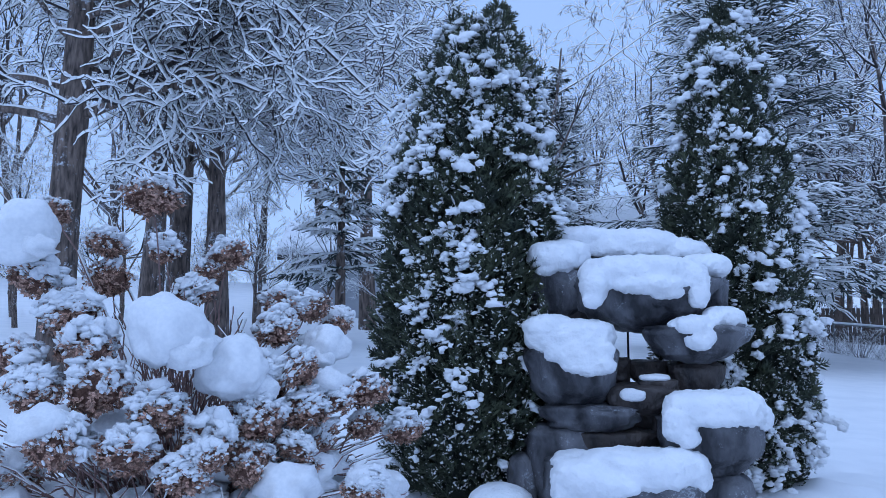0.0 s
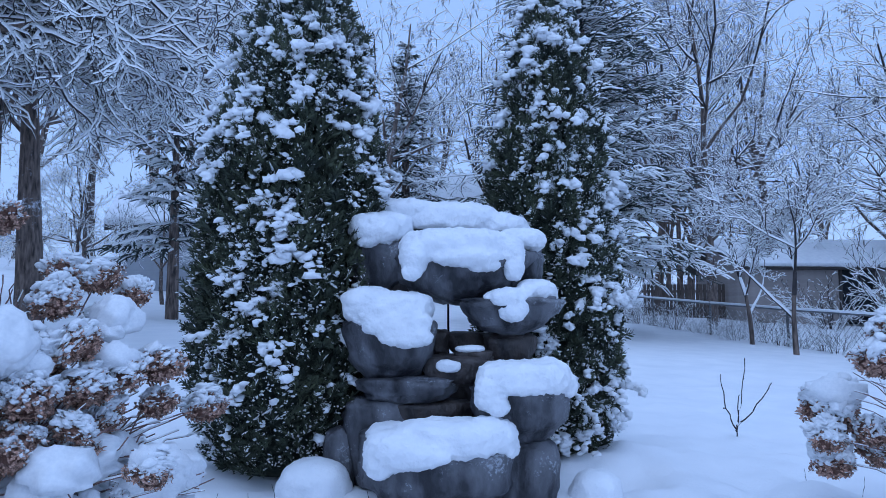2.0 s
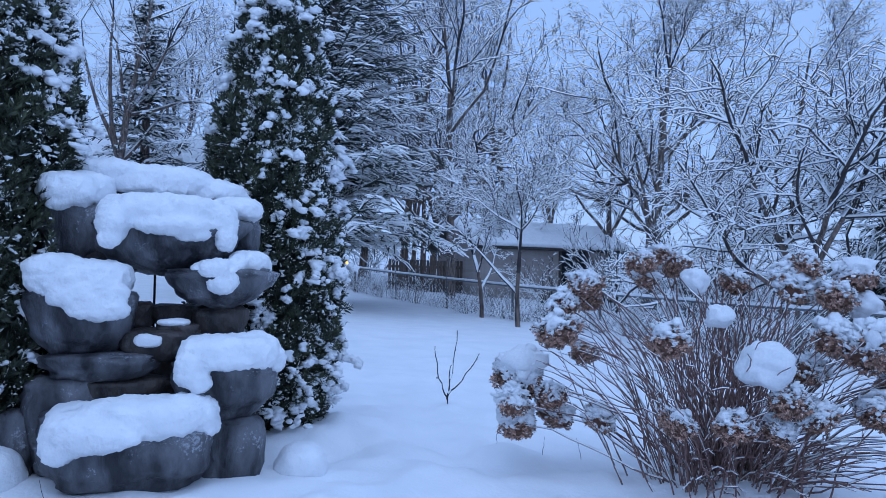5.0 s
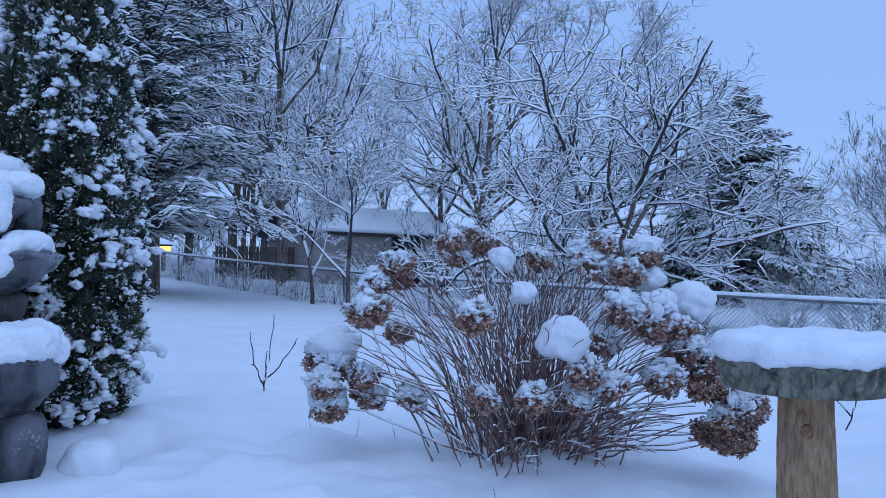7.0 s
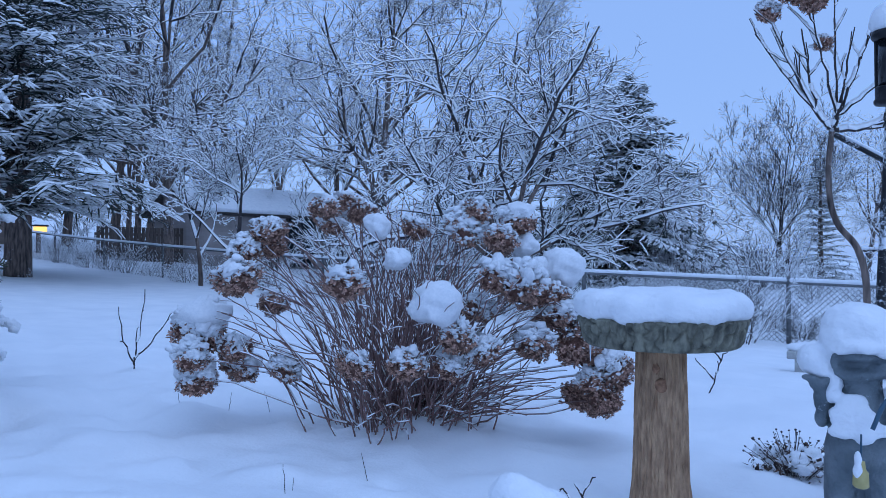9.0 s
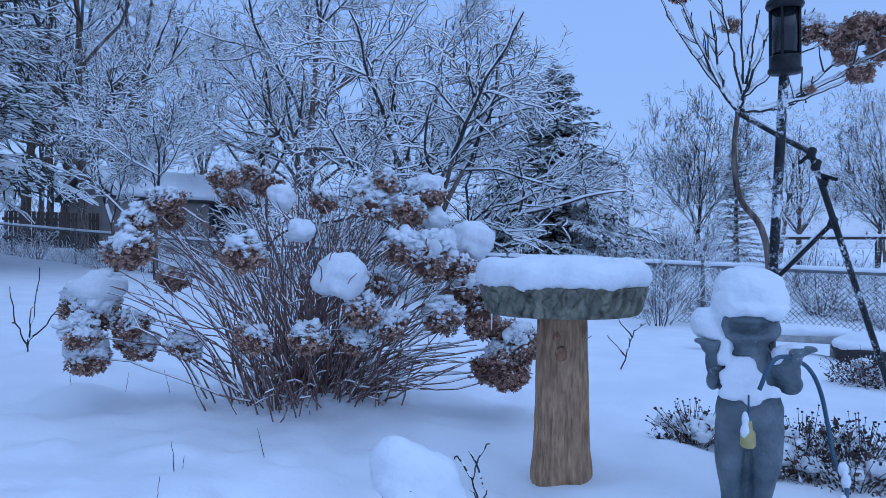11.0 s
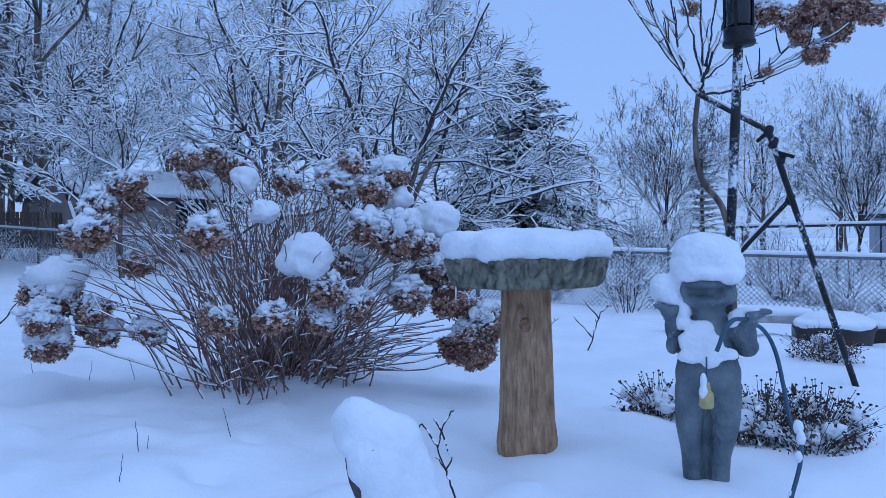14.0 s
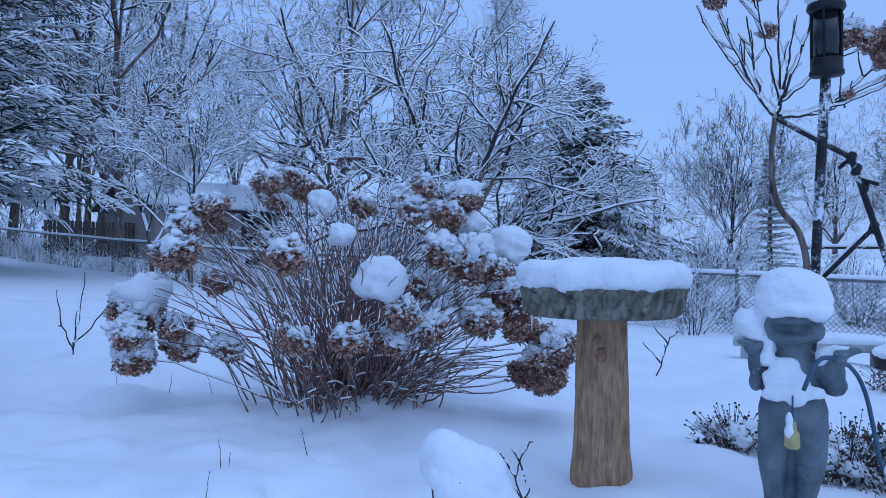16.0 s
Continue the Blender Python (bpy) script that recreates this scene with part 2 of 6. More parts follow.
def round_limbs(segs, n=8):
    """Round tapered limbs from rows p0, p1, r0, r1."""
    segs = np.asarray(segs, dtype=float)
    p0, p1, r0, r1 = segs[:, 0:3], segs[:, 3:6], segs[:, 6:7], segs[:, 7:8]
    d, s, u = frames_of(p1 - p0)
    a = np.linspace(0, 2 * np.pi, n, endpoint=False)
    ring0 = [p0 + (s * math.cos(t) + u * math.sin(t)) * r0 for t in a]
    ring1 = [p1 + d * r1 * 0.3 + (s * math.cos(t) + u * math.sin(t)) * r1 for t in a]
    verts = np.stack(ring0 + ring1, axis=1).reshape(-1, 3)
    q = np.array([(j, n + j, n + (j + 1) % n, (j + 1) % n) for j in range(n)])
    faces = (np.arange(len(segs))[:, None, None] * 2 * n + q[None]).reshape(-1, 4)
    return verts, faces


def scatter(tv, tf, mats44):
    """Copies of one small template (vertices, faces) at many poses, joined."""
    tv, tf, m = np.asarray(tv, float), np.asarray(tf, int), np.asarray(mats44, float)
    h = np.concatenate([tv, np.ones((len(tv), 1))], axis=1)
    verts = np.einsum("nij,vj->nvi", m, h)[:, :, :3].reshape(-1, 3)
    faces = (np.arange(len(m))[:, None, None] * len(tv) + tf[None]).reshape(-1, tf.shape[1])
    return verts, faces


def ico(sub):
    bm = bmesh.new()
    bmesh.ops.create_icosphere(bm, subdivisions=sub, radius=1)
    v = np.array([x.co[:] for x in bm.verts])
    f = np.array([[x.index for x in p.verts] for p in bm.faces])
    bm.free()
    return v, f


ICO = {k: ico(k) for k in (1, 2, 3, 4)}


def lumpy(sub, seed, amp, freq, flat=1.0, octaves=3):
    """A unit ball made uneven by noise; flat < 1 squashes its underside."""
    v, f = ICO[sub]
    off = Vector((seed * 7.3, seed * 3.1, -seed * 5.7))
    k = np.array([noise.fractal(Vector(p) * freq + off, 1.0, 2.1, octaves) for p in v])
    w = v * (1 + amp * k[:, None])
    w[:, 2] = np.where(w[:, 2] < 0, w[:, 2] * flat, w[:, 2])
    return w, f


def blob(name, balls, mat, parent, label="", voxel=0.014, rough=0.01, at=None, tex=0.06, smooth=4):
    """One soft body grown together from overlapping bodies (centre, radii, and for a pillow an exponent under 1)."""
    vs, fs, n = [], [], 0
    v, f = ICO[3]
    for c, r, *e in balls:
        w = np.sign(v) * np.abs(v) ** (e[0] if e else 1.0)
        vs.append(w * np.array(r) + np.array(c))
        fs.append(f + n)
        n += len(v)
    me = mesh_of(name, np.concatenate(vs), np.concatenate(fs), [mat])
    ob = part(name, me, parent, label, at)
    rm = ob.modifiers.new("remesh", "REMESH")
    rm.mode, rm.voxel_size, rm.use_smooth_shade = "VOXEL", voxel, True
    sm = ob.modifiers.new("soften", "SMOOTH")
    sm.iterations, sm.factor = smooth, 0.5
    if rough:
        t = bpy.data.textures.new("lumps", "CLOUDS")
        t.noise_scale, t.noise_depth = tex, 3
        dp = ob.modifiers.new("lumps", "DISPLACE")
        dp.texture, dp.strength, dp.mid_level, dp.texture_coords = t, rough, 0.5, "GLOBAL"
        t2 = bpy.data.textures.new("grain", "CLOUDS")
        t2.noise_scale, t2.noise_depth = tex * 0.3, 2
        d2 = ob.modifiers.new("grain", "DISPLACE")
        d2.texture, d2.strength, d2.mid_level, d2.texture_coords = t2, rough * 0.45, 0.5, "GLOBAL"
    return ob


def basis(x, y, z):
    m = np.eye(4)
    m[:3, 0], m[:3, 1], m[:3, 2] = x, y, z
    return m


# ---- ground ----
def ground_height(x, y):
    """The lie of the land: it rises towards the back."""
    s = -0.5 * x + 0.85 * y
    return min(-0.07 + 0.03 * s + 0.0022 * max(s, 0.0) ** 2, 3.0) if s > -12 else -0.43


# prints, pits and the wells round the evergreens: place, radius, depth (minus: a heap)
HOLLOWS = [(2.92, 0.40, 0.4, -0.045), (3.25, 0.0, 0.12, -0.08), (3.35, -0.12, 0.12, -0.07), (2.19, 1.69, 0.05, 0.09), (2.51, 1.82, 0.05, 0.05), (2.25, 1.2, 0.09, -0.05), (2.05, 1.85, 0.16, -0.05), (2.5, 2.0, 0.12, -0.04), (2.75, 1.55, 0.14, -0.04), (1.9, 3.75, 0.2, 0.08), (0.1, 3.95, 0.35, 0.07), (2.1, 4.2, 0.16, -0.07),
           (-0.25, 3.45, 0.14, 0.06), (0.55, 3.0, 0.12, -0.05), (0.15, 3.25, 0.1, -0.05), (3.3, 2.4, 0.5, -0.05), (2.5, 0.8, 0.1, -0.04), (2.65, 3.3, 0.12, -0.06), (2.2, 3.1, 0.2, -0.04)]


def snow_height(x, y):
    near = max(0.0, 1 - math.hypot(x - 2.5, y - 3) / 14)
    v = noise.fractal(Vector((x * 0.9, y * 0.9, 1.7)), 1.0, 2.0, 3) * 0.028 * near
    v += noise.noise(Vector((x * 5.5, y * 5.5, 4.1))) * 0.03 * near + noise.fractal(Vector((x * 13, y * 13, 2.3)), 1.0, 2.0, 2) * 0.007 * near + noise.noise(Vector((x * 2.3, y * 2.3, 7.7))) * 0.03 * near
    v += max(0.0, noise.noise(Vector((x * 3.1, y * 3.1, 9.1)))) * 0.05 * near
    for px, py, pr, pd in HOLLOWS:
        d2 = ((x - px) ** 2 + (y - py) ** 2) / (pr * pr)
        if d2 < 6:
            v -= pd * math.exp(-d2)
    return ground_height(x, y) + v


def build_ground():
    n = 380
    u = np.linspace(-1, 1, n)
    g = np.sinh(u * 7.2) / np.sinh(7.2)
    xs, ys = 2.4 + 450 * g, 2.6 + 450 * g
    verts = [on_site(x, y, snow_height(x, y)) for y in ys for x in xs]
    i = np.arange(n * n).reshape(n, n)
    faces = np.stack([i[:-1, :-1], i[:-1, 1:], i[1:, 1:], i[1:, :-1]], axis=-1).reshape(-1, 4)
    ob = new("ground", mesh_of("ground", verts, faces, [GROUND_SNOW]))
    return tagged(ob, "deep fresh snow covering the whole garden", "ground", kind="structure")


build_ground()


# ---- rock fountain ----
TURN_F = 14
fountain = empty("rock_fountain", pose(0.95, 3.55, ground_height(0.95, 3.55)), "grey artificial rock fountain of stacked boulders and basins, snow-capped", "fountain")
f_inv = fountain.matrix_basis.inverted()


def boulder(name, c, r, seed, mat=None, amp=0.2, label="", lean=0.0, sub=4, bowl=0.16):
    """A cast boulder: boxy, flat on top, narrowing downwards, with worn hollows and seams."""
    v, f = lumpy(sub, seed, amp, 1.3, 1.0, 5)
    p = np.sign(v) * np.abs(v) ** 0.72
    p[:, 2] = np.where(p[:, 2] > 0.5, 0.5 + (p[:, 2] - 0.5) * 0.45, p[:, 2])
    p[:, :2] *= (1 + bowl * p[:, 2:3])
    seam = np.array([noise.noise(Vector((q[0] * 1.1 + seed, q[1] * 1.1, q[2] * 5.0))) for q in p])
    p[:, :2] *= 1 - 0.2 * np.maximum(seam[:, None], 0)
    fine = np.array([noise.fractal(Vector(q) * 5.0 + Vector((seed, 0, 0)), 1.0, 2.2, 3) for q in p])
    p *= 1 + 0.06 * fine[:, None]
    me = mesh_of(name, p * np.array(r), f, [mat or ROCK])
    return part(name, me, fountain, label, f_inv @ pose(*c, 0, lean, -TURN_F))


def cap(rock, balls, voxel=0.010, rough=0.03):
    """Snow lying on a boulder; bodies in world places."""
    inv = (fountain.matrix_basis @ rock.matrix_basis).inverted()
    return blob("snow_cap", [(tuple(inv @ Vector(c)), *r) for c, *r in balls], SNOW, rock, "thick fresh snow cap", voxel, rough, None, 0.05, 2)


top_left = boulder("boulder", (0.63, 4.0, 1.10), (0.17, 0.2, 0.17), 1)
top_back = boulder("boulder", (1.08, 4.10, 1.22), (0.42, 0.2, 0.13), 2)
top_basin = boulder("basin", (1.03, 3.86, 1.06), (0.35, 0.26, 0.17), 3, label="wide upper basin of the fountain", bowl=0.3)
top_right = boulder("boulder", (1.37, 3.88, 1.10), (0.10, 0.16, 0.13), 4)
boulder("boulder", (0.80, 4.02, 0.99), (0.3, 0.2, 0.09), 34, ROCK_BROWN)
cap(top_left, [((0.585, 3.93, 1.275), (0.14, 0.17, 0.09), 0.75), ((0.66, 3.98, 1.30), (0.13, 0.15, 0.08), 0.8), ((0.55, 3.9, 1.22), (0.08, 0.12, 0.05))])
cap(top_back, [((0.93, 4.05, 1.36), (0.34, 0.17, 0.085), 0.7), ((0.76, 4.04, 1.40), (0.2, 0.15, 0.06)), ((1.18, 4.04, 1.32), (0.25, 0.16, 0.075), 0.75), ((1.33, 4.03, 1.30), (0.12, 0.14, 0.06))])
cap(top_basin, [((0.96, 3.74, 1.185), (0.28, 0.19, 0.085), 0.7), ((1.12, 3.73, 1.17), (0.16, 0.17, 0.08), 0.75), ((0.74, 3.66, 1.12), (0.07, 0.1, 0.085), 0.8),
                ((0.72, 3.62, 1.05), (0.05, 0.05, 0.05)), ((1.21, 3.62, 1.15), (0.08, 0.09, 0.08)), ((1.225, 3.59, 1.09), (0.055, 0.055, 0.09), 0.85), ((0.98, 3.58, 1.12), (0.18, 0.06, 0.05)), ((1.06, 3.585, 1.10), (0.1, 0.05, 0.05))])
cap(top_right, [((1.325, 3.77, 1.22), (0.12, 0.13, 0.06), 0.75), ((1.28, 3.76, 1.23), (0.09, 0.12, 0.05))])
mid_left = boulder("boulder", (0.64, 3.76, 0.70), (0.225, 0.21, 0.19), 5, bowl=0.2)
cap(mid_left, [((0.62, 3.70, 0.87), (0.22, 0.18, 0.085), 0.65), ((0.52, 3.68, 0.91), (0.13, 0.14, 0.07)), ((0.64, 3.56, 0.80), (0.17, 0.06, 0.07), 0.8),
               ((0.68, 3.535, 0.74), (0.13, 0.05, 0.05), 0.85)])
mid_right = boulder("basin", (1.23, 3.68, 0.85), (0.225, 0.19, 0.115), 6, label="shallow side basin of the fountain", bowl=0.35)
cap(mid_right, [((1.175, 3.55, 0.92), (0.10, 0.1, 0.05), 0.8), ((1.19, 3.50, 0.87), (0.075, 0.05, 0.065), 0.85), ((1.34, 3.60, 0.96), (0.095, 0.1, 0.055), 0.8), ((1.12, 3.56, 0.92), (0.06, 0.07, 0.03)), ((1.24, 3.57, 0.93), (0.08, 0.08, 0.04)), ((1.41, 3.6, 0.93), (0.04, 0.06, 0.05))])
boulder("boulder", (1.37, 3.56, 0.90), (0.05, 0.05, 0.05), 35)
boulder("boulder", (1.24, 3.74, 0.66), (0.13, 0.14, 0.13), 7, ROCK_BROWN, label="rusty brown neck stone")
ledge = boulder("ledge", (0.96, 3.68, 0.585), (0.18, 0.15, 0.085), 8, ROCK_BROWN)
cap(ledge, [((0.885, 3.552, 0.60), (0.062, 0.022, 0.030), 0.75), ((1.0, 3.59, 0.678), (0.075, 0.05, 0.018), 0.8), ((0.965, 3.56, 0.618), (0.035, 0.022, 0.02))], 0.008, 0.012)
boulder("boulder", (1.02, 3.62, 0.63), (0.09, 0.07, 0.06), 36, ROCK_BROWN)
boulder("boulder", (0.88, 3.90, 0.70), (0.09, 0.1, 0.09), 31, ROCK_BROWN)
boulder("boulder", (1.06, 3.92, 0.70), (0.12, 0.1, 0.07), 37, ROCK_BROWN)
boulder("ledge", (0.72, 3.72, 0.49), (0.24, 0.16, 0.08), 9)
boulder("boulder", (0.60, 3.82, 0.24), (0.2, 0.2, 0.30), 10, bowl=0.0)
small = boulder("boulder", (0.58, 3.60, 0.20), (0.115, 0.12, 0.17), 11, bowl=-0.1)
cap(small, [((0.60, 3.57, 0.325), (0.085, 0.07, 0.025)), ((0.54, 3.53, 0.30), (0.05, 0.05, 0.03)), ((0.65, 3.56, 0.32), (0.05, 0.05, 0.03))], 0.009, 0.022)
# Closes the cave behind the cascade; its shade is in the dark colour.
boulder("back_stone", (0.98, 4.08, 0.34), (0.34, 0.14, 0.34), 12, ROCK_BROWN, label="back wall of the cascade, darkened for the shaded cave")
low_right = boulder("boulder", (1.21, 3.48, 0.42), (0.225, 0.2, 0.155), 13, bowl=0.2)
cap(low_right, [((1.20, 3.40, 0.55), (0.215, 0.17, 0.08), 0.65), ((1.31, 3.40, 0.575), (0.12, 0.14, 0.07)), ((1.02, 3.34, 0.49), (0.06, 0.07, 0.08), 0.8), ((1.06, 3.30, 0.44), (0.05, 0.05, 0.05)), ((1.15, 3.29, 0.53), (0.12, 0.06, 0.05)), ((1.4, 3.36, 0.52), (0.05, 0.08, 0.06))])
boulder("boulder", (1.25, 3.48, 0.12), (0.15, 0.15, 0.21), 14, bowl=-0.12, lean=8)
boulder("boulder", (0.78, 3.74, 0.36), (0.27, 0.14, 0.10), 38, ROCK_BROWN)
boulder("boulder", (0.40, 3.78, 0.16), (0.08, 0.12, 0.2), 39, bowl=-0.2)
boulder("boulder", (1.05, 3.62, 0.2), (0.2, 0.14, 0.2), 15, ROCK_BROWN)
low_basin = boulder("basin", (0.81, 3.42, 0.16), (0.35, 0.2, 0.175), 16, label="broad bottom basin of the fountain", bowl=0.1)
cap(low_basin, [((0.84, 3.33, 0.305), (0.25, 0.17, 0.085), 0.7), ((0.63, 3.31, 0.265), (0.17, 0.14, 0.085), 0.8), ((1.0, 3.30, 0.32), (0.14, 0.14, 0.075), 0.8),
                ((0.53, 3.30, 0.21), (0.07, 0.09, 0.06)), ((1.08, 3.26, 0.27), (0.06, 0.07, 0.06)), ((0.70, 3.2, 0.25), (0.12, 0.05, 0.05))])
tube_post = part("pump_tube", lathe("pump_tube", [(0.006, 0), (0.006, 0.5)], BLACK, 8), fountain, "thin dark water tube", f_inv @ pose(0.98, 4.0, 0.6))


def snow_mound(c, r, seed, label):
    z = ground_height(c[0], c[1])
    m = empty("snow_covered_stone", pose(c[0], c[1], z), label, "stone")
    v, f = lumpy(3, seed, 0.15, 1.4)
    part("stone", mesh_of("stone", v * np.array(r) * 0.8, f, [ROCK]), m, at=pose(0, 0, r[2] * 0.25))
    blob("snow_cap", [((0, -0.02, r[2] * 0.45), (r[0], r[1], r[2] * 0.75)), ((r[0] * 0.3, 0, r[2] * 0.3), (r[0] * 0.7, r[1] * 0.8, r[2] * 0.7)), ((0.0, 0.0, r[2] * 0.1), (r[0] * 1.12, r[1] * 1.1, r[2] * 0.75))], SNOW, m, "rounded snow cap", 0.014, 0.015)
    return m


snow_mound((0.27, 3.62), (0.16, 0.17, 0.13), 21, "small garden stone buried under a round snow mound")
snow_mound((1.55, 3.40), (0.115, 0.12, 0.11), 22, "small grey stone with a round snow cap beside the fountain")


# ---- arborvitae ----
def spray_template(rng):
    """A flat fan of scale-leaved branchlets, along +z, 1 long."""
    v, f = [], []
    def leaf(x, z, dx, dz, w):
        n = len(v)
        px, pz = -dz, dx
        v.extend([(x, 0, z), (x + dx * 0.55 + px * w, 0.05 * rng.normal(), z + dz * 0.55 + pz * w), (x + dx, 0.08 * rng.normal(), z + dz), (x + dx * 0.55 - px * w, 0.05 * rng.normal(), z + dz * 0.55 - pz * w)])
        f.append((n, n + 1, n + 2, n + 3))
    leaf(0, 0, 0, 1.0, 0.06)
    for i, h in enumerate((0.12, 0.25, 0.38, 0.52, 0.66, 0.78)):
        for sgn in (-1, 1):
            a = radians(38 + rng.normal() * 8) * sgn
            ln = (0.62 - 0.45 * h) * (0.8 + 0.4 * rng.random())
            leaf(0, h, math.sin(a) * ln, math.cos(a) * ln, 0.085)
    return np.array(v), np.array(f)


def arborvitae(x, y, height, profile, leaders, seed, label, snowy=0.0):
    """profile: (height share, radius) pairs; leaders: (dx, dy, share of the height) of the tops."""
    rng = np.random.default_rng(seed)
    base = ground_height(x, y) - 0.03
    tree = empty("arborvitae", pose(x, y, base), label, "tree", "pair of arborvitae behind the fountain")
    hs, rs = zip(*profile)
    part("trunk", lathe("trunk", [(0.05, 0), (0.045, height * 0.5), (0.012, height * 0.66)], BARK, 10, 0.05, seed), tree)

    def shell(h, a, pick=-1):
        """Axis offset and radius of the crown at height share h and angle a."""
        ox, oy, r = 0.0, 0.0, np.interp(h, hs, rs)
        if h > 0.68 and len(leaders) > 1:
            l = leaders[pick] if pick >= 0 else leaders[0 if math.cos(a) * leaders[0][0] > 0 else 1]
            k = (h - 0.68) / 0.32
            ox, oy = l[0] * k, l[1] * k
            r = r * (1 - 0.36 * k) if h < l[2] else 0.0
        n = noise.fractal(Vector((math.cos(a) * 1.6 + seed, math.sin(a) * 1.6, h * height * 1.9)), 1.0, 2.0, 3)
        return ox, oy, r * (1 + 0.17 * n)

    # Solid hull inside the sprays, coloured as the crown's shaded depth.
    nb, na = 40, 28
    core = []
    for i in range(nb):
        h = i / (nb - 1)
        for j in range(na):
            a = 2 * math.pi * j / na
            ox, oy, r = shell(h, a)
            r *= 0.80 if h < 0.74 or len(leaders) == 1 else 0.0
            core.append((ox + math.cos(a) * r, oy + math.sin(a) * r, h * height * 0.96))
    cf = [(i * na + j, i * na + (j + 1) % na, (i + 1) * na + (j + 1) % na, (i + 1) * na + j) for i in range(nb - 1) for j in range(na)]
    part("shaded_core", mesh_of("shaded_core", core, cf, [CEDAR_SHADE]), tree)
    verts, faces, n = [], [], 0
    temps = [spray_template(rng) for _ in range(4)]
    poses = [[] for _ in temps]
    count = 11000
    for _ in range(count):
        h = rng.random() ** 0.9 * 0.995
        a = rng.random() * 2 * math.pi
        ox, oy, r = shell(h, a, int(rng.integers(len(leaders))))
        if r < 0.015 or rng.random() > 0.35 + r * 2.2 or (math.sin(a) > 0.35 and rng.random() < 0.6):
            continue
        k = 0.76 + 0.27 * rng.random() ** 0.8 if h < 0.68 else 0.2 + 0.83 * rng.random() ** 0.6
        out = np.array([math.cos(a), math.sin(a), 0])
        p = np.array([ox, oy, h * height]) + out * r * k
        up = np.array([0, 0, 1.0]) * (0.55 + 0.5 * rng.random()) + out * (0.55 + 0.5 * rng.random()) + rng.normal(size=3) * 0.25
        up /= np.linalg.norm(up)
        side = np.cross(up, out + rng.normal(size=3) * 0.6)
        side /= np.linalg.norm(side) + 1e-9
        s = (0.055 + 0.055 * rng.random()) * (1.0 if h < 0.9 else 0.8)
        m = basis(side * s, np.cross(side, up) * s, up * s)
        m[:3, 3] = p
        poses[rng.integers(4)].append(m)
    for tv, ps in zip(temps, poses):
        v, f = scatter(tv[0], tv[1], ps)
        verts.append(v)
        faces.append(f + n)
        n += len(v)
    part("foliage", mesh_of("foliage", np.concatenate(verts), np.concatenate(faces), [CEDAR, TWIG_SNOW], (rng.random(sum(len(q) for q in faces)) < 0.025).astype(int), False), tree, "dark green scale-leaved sprays", kind="stuff")
    tm = [lumpy(1, 40 + i, 0.8, 1.6, 0.6) for i in range(4)] + [lumpy(2, 44 + i, 0.8, 1.9, 0.6) for i in range(4)]
    clumps = [[] for _ in tm]
    for _ in range(3400 if snowy else 3300):
        h = 0.05 + 0.94 * rng.random()
        a = rng.random() * 2 * math.pi
        ox, oy, r = shell(h, a, int(rng.integers(len(leaders))))
        dens = noise.fractal(Vector((math.cos(a) * 1.7, math.sin(a) * 1.7 + seed, h * 5.0)), 1.0, 2.0, 2)
        low = 0.3 if h < 0.15 else 0.0
        if r < 0.02 or rng.random() > 0.42 + r * 1.3 or dens + 0.14 * snowy * math.cos(a) + (0.22 + 0.2 * snowy) * h < -0.32 + low + 0.6 * rng.random() or (math.sin(a) > 0.35 and rng.random() < 0.75):
            continue
        out = np.array([math.cos(a), math.sin(a), 0])
        big = rng.random()
        s = 0.0075 + 0.017 * big ** 2.8
        p = np.array([ox, oy, h * height]) + out * (r * (0.97 + 0.09 * rng.random()) + 0.012)
        run = out * 0.5 + np.array([-out[1], out[0], 0]) * rng.normal() * 0.6 + np.array([0, 0, -0.75])
        for q in range(2 + int(big > 0.35) + int(big > 0.6) + 3 * int(big > 0.88)):
            t = rng.random() * 6.28
            tilt = out * 0.5 * rng.random() + np.array([0, 0, 1.0])
            tilt /= np.linalg.norm(tilt)
            xa = np.cross(tilt, [math.cos(t), math.sin(t), 0.1])
            xa /= np.linalg.norm(xa)
            ya = np.cross(tilt, xa)
            g = s * (0.75 + 0.5 * rng.random())
            m = basis(xa * g * (0.7 + 0.5 * rng.random()), ya * g * (0.9 + 0.8 * rng.random()), tilt * g * (0.65 + 0.5 * rng.random()))
            m[:3, 3] = p
            clumps[rng.integers(4) + (4 if g > 0.019 else 0)].append(m)
            p = p + run * s * (0.6 + 0.7 * rng.random()) + rng.normal(size=3) * s * 0.7
    bits = []
    for _ in range(26000):
        h = 0.03 + 0.965 * rng.random()
        a = rng.random() * 2 * math.pi
        ox, oy, r = shell(h, a, int(rng.integers(len(leaders))))
        dens = noise.fractal(Vector((math.cos(a) * 1.7, math.sin(a) * 1.7 + seed, h * 5.0)), 1.0, 2.0, 2)
        if r < 0.012 or rng.random() > 0.4 + r * 1.3 or dens + (0.22 + 0.2 * snowy) * h < -0.45 + 0.8 * rng.random() or (math.sin(a) > 0.35 and rng.random() < 0.75):
            continue
        out = np.array([math.cos(a), math.sin(a), 0])
        s = 0.0035 + 0.0055 * rng.random() ** 2
        m = basis(*[row * s for row in np.array([(1, 0, 0), (0, 1, 0), (0, 0, 0.7)]) + rng.normal(size=(3, 3)) * 0.45])
        m[:3, 3] = np.array([ox, oy, h * height]) + out * (r * (0.95 + 0.13 * rng.random()) + 0.012)
        bits.append(m)
